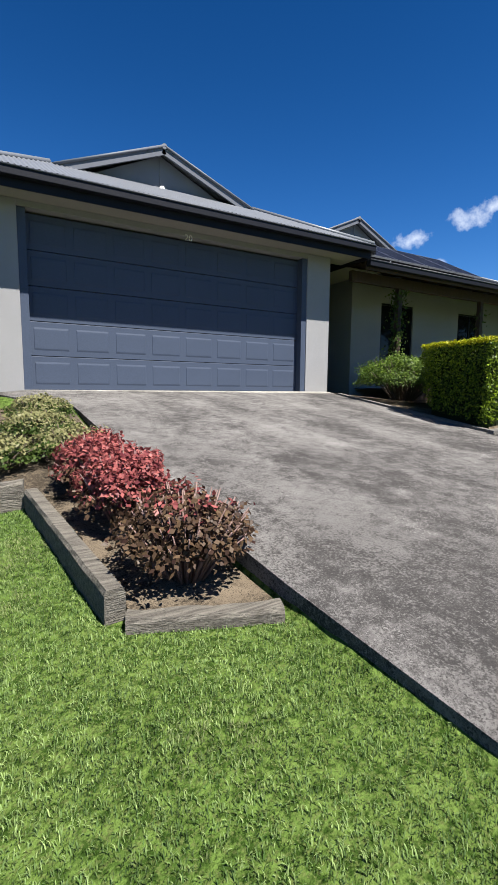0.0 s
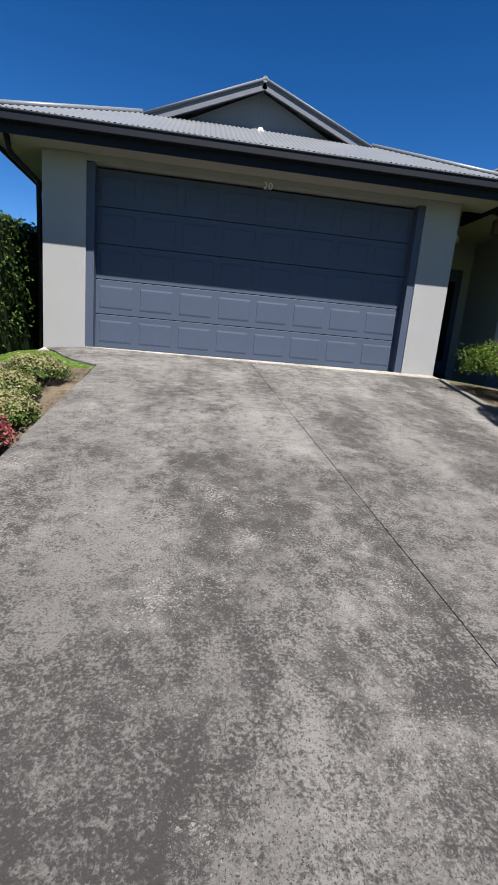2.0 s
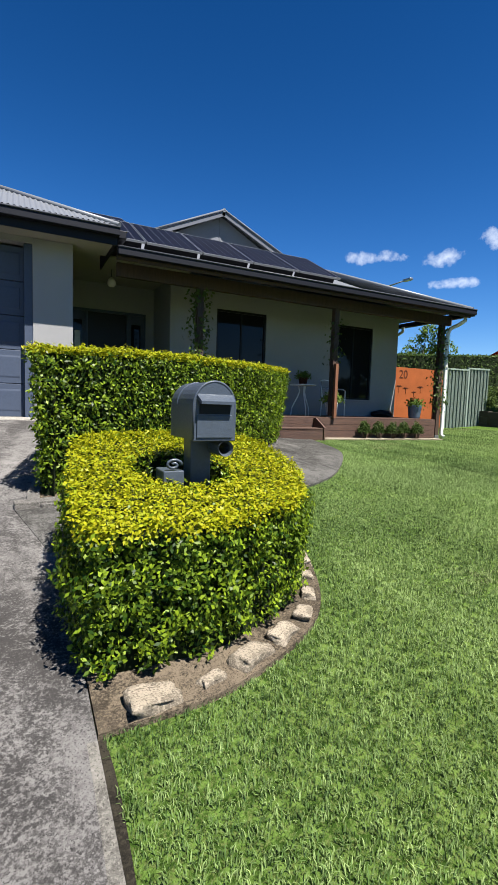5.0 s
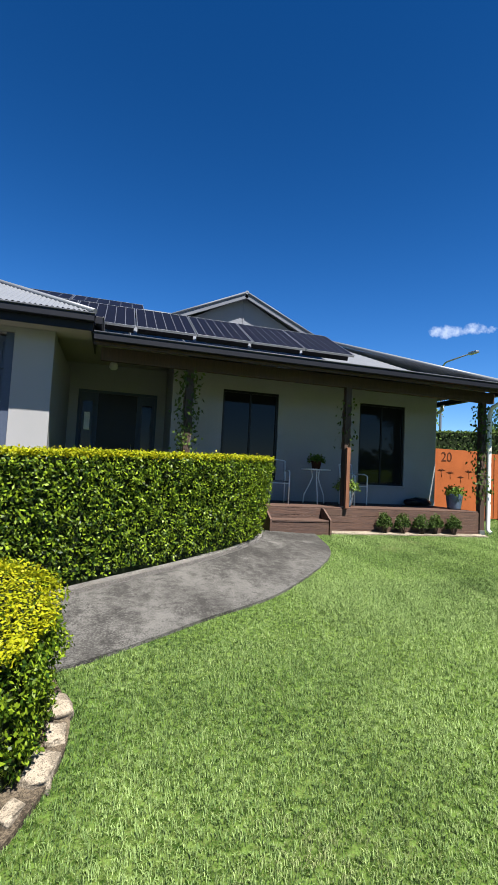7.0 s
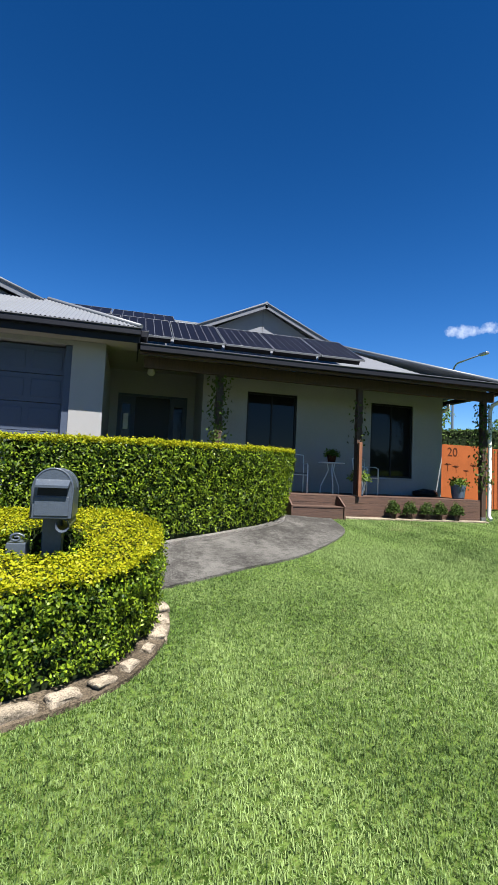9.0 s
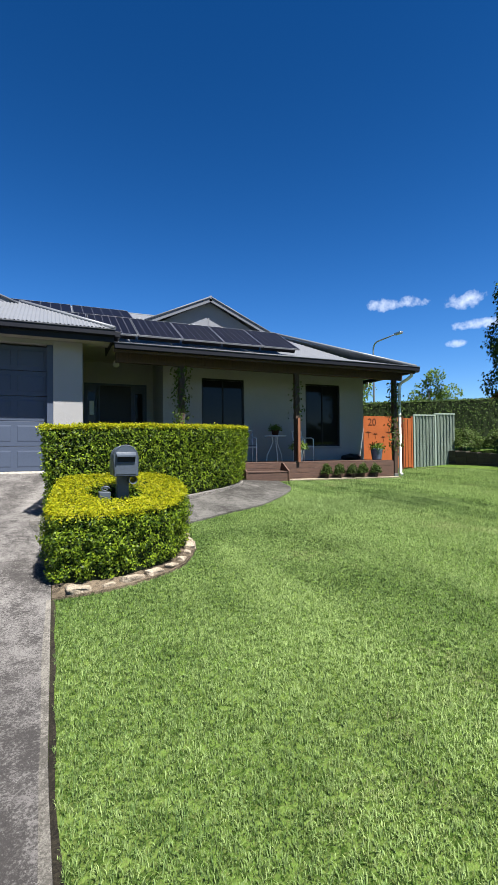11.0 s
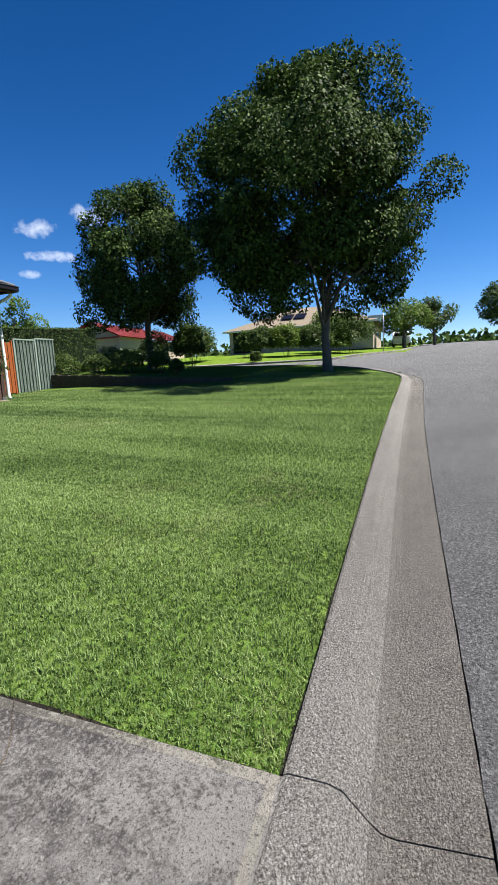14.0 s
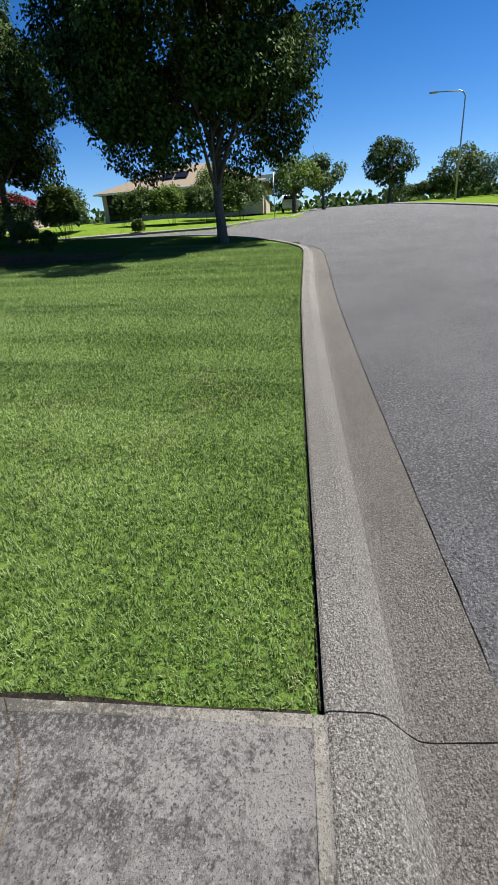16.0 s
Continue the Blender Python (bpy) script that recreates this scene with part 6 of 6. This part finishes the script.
def street_lamp(x, y, z, height, reach, label):
    s = thing("street_lamp", label, "street lamp", "street lamps", at=(x, y, z))
    way = math.copysign(1, reach)
    bend = [(0, way * 0.5 * (1 - math.cos(a)), height - 0.5 + 0.5 * math.sin(a)) for a in np.linspace(0, math.pi / 2, 7)]
    part("pole", tube(bmesh.new(), [(0, 0, -0.2), (0, 0, height * 0.5), *bend, (0, reach, height + 0.05)], [0.09, 0.07] + [0.05] * 7 + [0.035], 10), MAT["steel"], s)
    part("lamp_head", box(bmesh.new(), -0.12, 0.12, min(reach, reach + way * 0.6), max(reach, reach + way * 0.6), height - 0.02, height + 0.12, 0.03), MAT["steel"], s, "flat lantern head")


street_lamp(45, -24.3, float(grade(45, -24.3)), 7.7, 2.2, "tall galvanised street lamp on the far verge")
street_lamp(20.0, 14.8, 0.5, 7.2, -2.2, "tall galvanised street lamp behind the house")


def street_sign():
    s = thing("street_sign", "street name sign on a thin steel pole", "sign", at=(34.0, -9.2, float(grade(34, -9.2))))
    part("pole", tube(bmesh.new(), [(0, 0, -0.1), (0, 0, 2.7)], 0.03, 8), MAT["steel"], s)
    part("name_blade", block(-0.015, 0.015, 0.05, 1.05, 2.42, 2.62, 0.004), MAT["white"], s, "blank-looking white sign blade")


street_sign()


def parked_car():
    """A pale hatchback far up the street, its roof and glass just in sight."""
    c = thing("parked_car", "white hatchback parked far up the street", "car", at=(50, -10.3, float(grade(50, -10.3)) + 0.02))
    side = [(-2.0, 0.25), (2.0, 0.25), (2.05, 0.75), (1.2, 0.92), (0.55, 1.42), (-1.2, 1.45), (-1.95, 0.95)]
    m = Matrix(((1, 0, 0, 0), (0, 0, 1, 0), (0, 1, 0, 0), (0, 0, 0, 1)))
    bm = prism(bmesh.new(), side, -0.82, 0.82, m)
    bmesh.ops.bevel(bm, geom=bm.edges[:], offset=0.06, segments=2, affect="EDGES")
    part("body", bm, MAT["white"], c)
    part("window", prism(bmesh.new(), [(0.95, 0.98), (0.5, 1.36), (-1.15, 1.38), (-1.6, 1.0)], -0.84, 0.84, m), MAT["glass"], c)
    part("windscreen", block(-2.0, -1.62, -0.65, 0.65, 1.0, 1.3, 0.01), MAT["glass"], c)
    for x in (-1.3, 1.3):
        for y in (-0.78, 0.78):
            bm = bmesh.new()
            bmesh.ops.create_cone(bm, cap_ends=True, segments=20, radius1=0.32, radius2=0.32, depth=0.2, matrix=Matrix.Translation((x, y, 0.32)) @ Matrix.Rotation(math.pi / 2, 4, "X"))
            part("wheel", bm, MAT["black"], c)


parked_car()


def far_woods():
    rng = np.random.default_rng(9)
    n = 30000
    a = np.radians(rng.uniform(-75, 100, n))
    r = rng.uniform(130, 240, n)
    x, y = 30 + r * np.cos(a), r * np.sin(a)
    crest = np.array([2.2 + 1.6 * noise.noise(Vector((v * 9, 0, 0))) + 1.0 * noise.noise(Vector((v * 31, 5, 0))) for v in a])
    z = -3 + (crest + 11.0) * rng.random(n) ** 0.7
    p = np.stack([x, y, z], 1)
    tagged(linked("far_woods", leaf_mesh("far_woods", p, unit(np.stack([-x, -y, 0 * x + 40], 1)), 1.9, 0.8, 0.6), MAT["leaf"]), "hazy belt of distant woods on the skyline", "woods", "", "stuff")


far_woods()


# ---- turf ----
def grass_blades(name, boxes, keep, height, width, label, bent=True):
    """Mown turf, thick where the walk passes near. boxes: x0, x1, y0, y1, blades to the square metre. bent: two lengths to a blade."""
    ps = []
    for x0, x1, y0, y1, d in boxes:
        n = int((x1 - x0) * (y1 - y0) * d)
        ps.append(np.stack([RNG.uniform(x0, x1, n), RNG.uniform(y0, y1, n)], 1))
    p = np.concatenate(ps)
    p = p[keep(p)]
    tuft = np.array([noise.noise(Vector((a * 22, b * 22, 0))) for a, b in p])
    # the sward opens between the tufts
    stay = tuft + RNG.normal(0, 0.06, len(p)) > -0.38
    p, tuft = p[stay], tuft[stay]
    n = len(p)
    z = lawn_z(p[:, 0], p[:, 1]) - 0.024
    h = height * RNG.uniform(0.6, 1.25, n) * (1 + 0.6 * tuft)
    a = RNG.random(n) * math.tau
    lean = RNG.uniform(0.1, 1.0, n)
    side = np.stack([-np.sin(a), np.cos(a), 0 * a], 1) * (width * RNG.uniform(0.7, 1.3, n))[:, None] / 2
    way = np.stack([np.cos(a), np.sin(a), 0 * a], 1)
    foot = np.concatenate([p, z[:, None]], 1)
    mid = foot + way * (h * lean * 0.3)[:, None] + np.array([0, 0, 1]) * (h * 0.62)[:, None]
    tip = foot + way * (h * lean)[:, None] + np.array([0, 0, 1]) * (h * (1.05 - 0.35 * lean))[:, None]
    if bent:
        v = np.stack([foot - side, foot + side, mid + side * 0.8, mid - side * 0.8, tip], 1).reshape(-1, 3)
        b = np.arange(n)[:, None] * 5
        f = np.concatenate([b + [0, 1, 2], b + [0, 2, 3], b + [3, 2, 4]])
    else:
        v = np.stack([foot - side, foot + side, tip], 1).reshape(-1, 3)
        f = np.arange(n)[:, None] * 3 + [0, 1, 2]
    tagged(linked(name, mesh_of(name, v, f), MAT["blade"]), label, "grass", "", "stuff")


def off_right(p):
    x, y = p[:, 0], p[:, 1]
    ok = ~inside(p, PATH_OUT + PATH_IN[::-1]) & ~inside(p, HEDGE_A)
    ok &= ~inside(p, [(0, -4.9), (-0.1, -6.59), (0.55, -6.55), (1.12, -6.25), (1.41, -5.76), (1.47, -5.3), (1.34, -4.8)])
    # nothing between the path and the house
    ok &= ~((y > np.interp(x, [0, 1.4, 2.4, 3.3, 4.3, 4.9, 5.2], [-4.6, -4.5, -3.7, -2.9, -2.0, -1.2, -0.3])) & (x < 5.2))
    ok &= ~((x > 5.2) & (x < 9.1) & (y > -0.2)) & ~((y > 1.8) & (x < 13)) & ~((x > 12.85) & (y > -5.3))
    edge = 0.012 * np.sin(y * 23) + 0.012 * np.sin(y * 61)
    return ok & (x > drive_right(y) + 0.030 + 0.5 * edge) & (y > np.interp(x, *np.array([q for q in KERB if q[0] < 14]).T) + 0.008 + 0.006 * np.sin(x * 37) - (x > 13.5) * 0.02)


grass_blades("lawn_grass", ((0, 3.5, -10.4, -4.5, 15500),), off_right, 0.023, 0.0035, "bright green mown lawn grass")
grass_blades("lawn_grass", ((3.5, 7, -10.4, -3, 7500), (1.4, 7, -4.5, 0, 6500), (7, 12, -10.6, 2.0, 3900), (12, 16, -10.6, -5, 2400)), off_right, 0.028, 0.0062, "bright green mown lawn grass", False)


def off_left(p):
    x, y = p[:, 0], p[:, 1]
    bed = inside(p, [(-5.44, -6.05), (-4.6, -6.36), (-4.6, -2), (-9, -2), (-9, -4.0), (-5.66, -4.42)])
    return ~bed & (x < drive_edge(y) - 0.010 + 0.010 * np.sin(y * 31))


grass_blades("lawn_grass", ((-7.6, -4.6, -8.6, -4.3, 15000),), off_left, 0.017, 0.0031, "green mown lawn grass beside the flower bed")
grass_blades("lawn_grass", ((-12, -7.6, -10.3, -4.3, 2600), (-7.6, -4.6, -10.3, -8.6, 4500)), off_left, 0.034, 0.0065, "green mown lawn grass beside the flower bed", False)
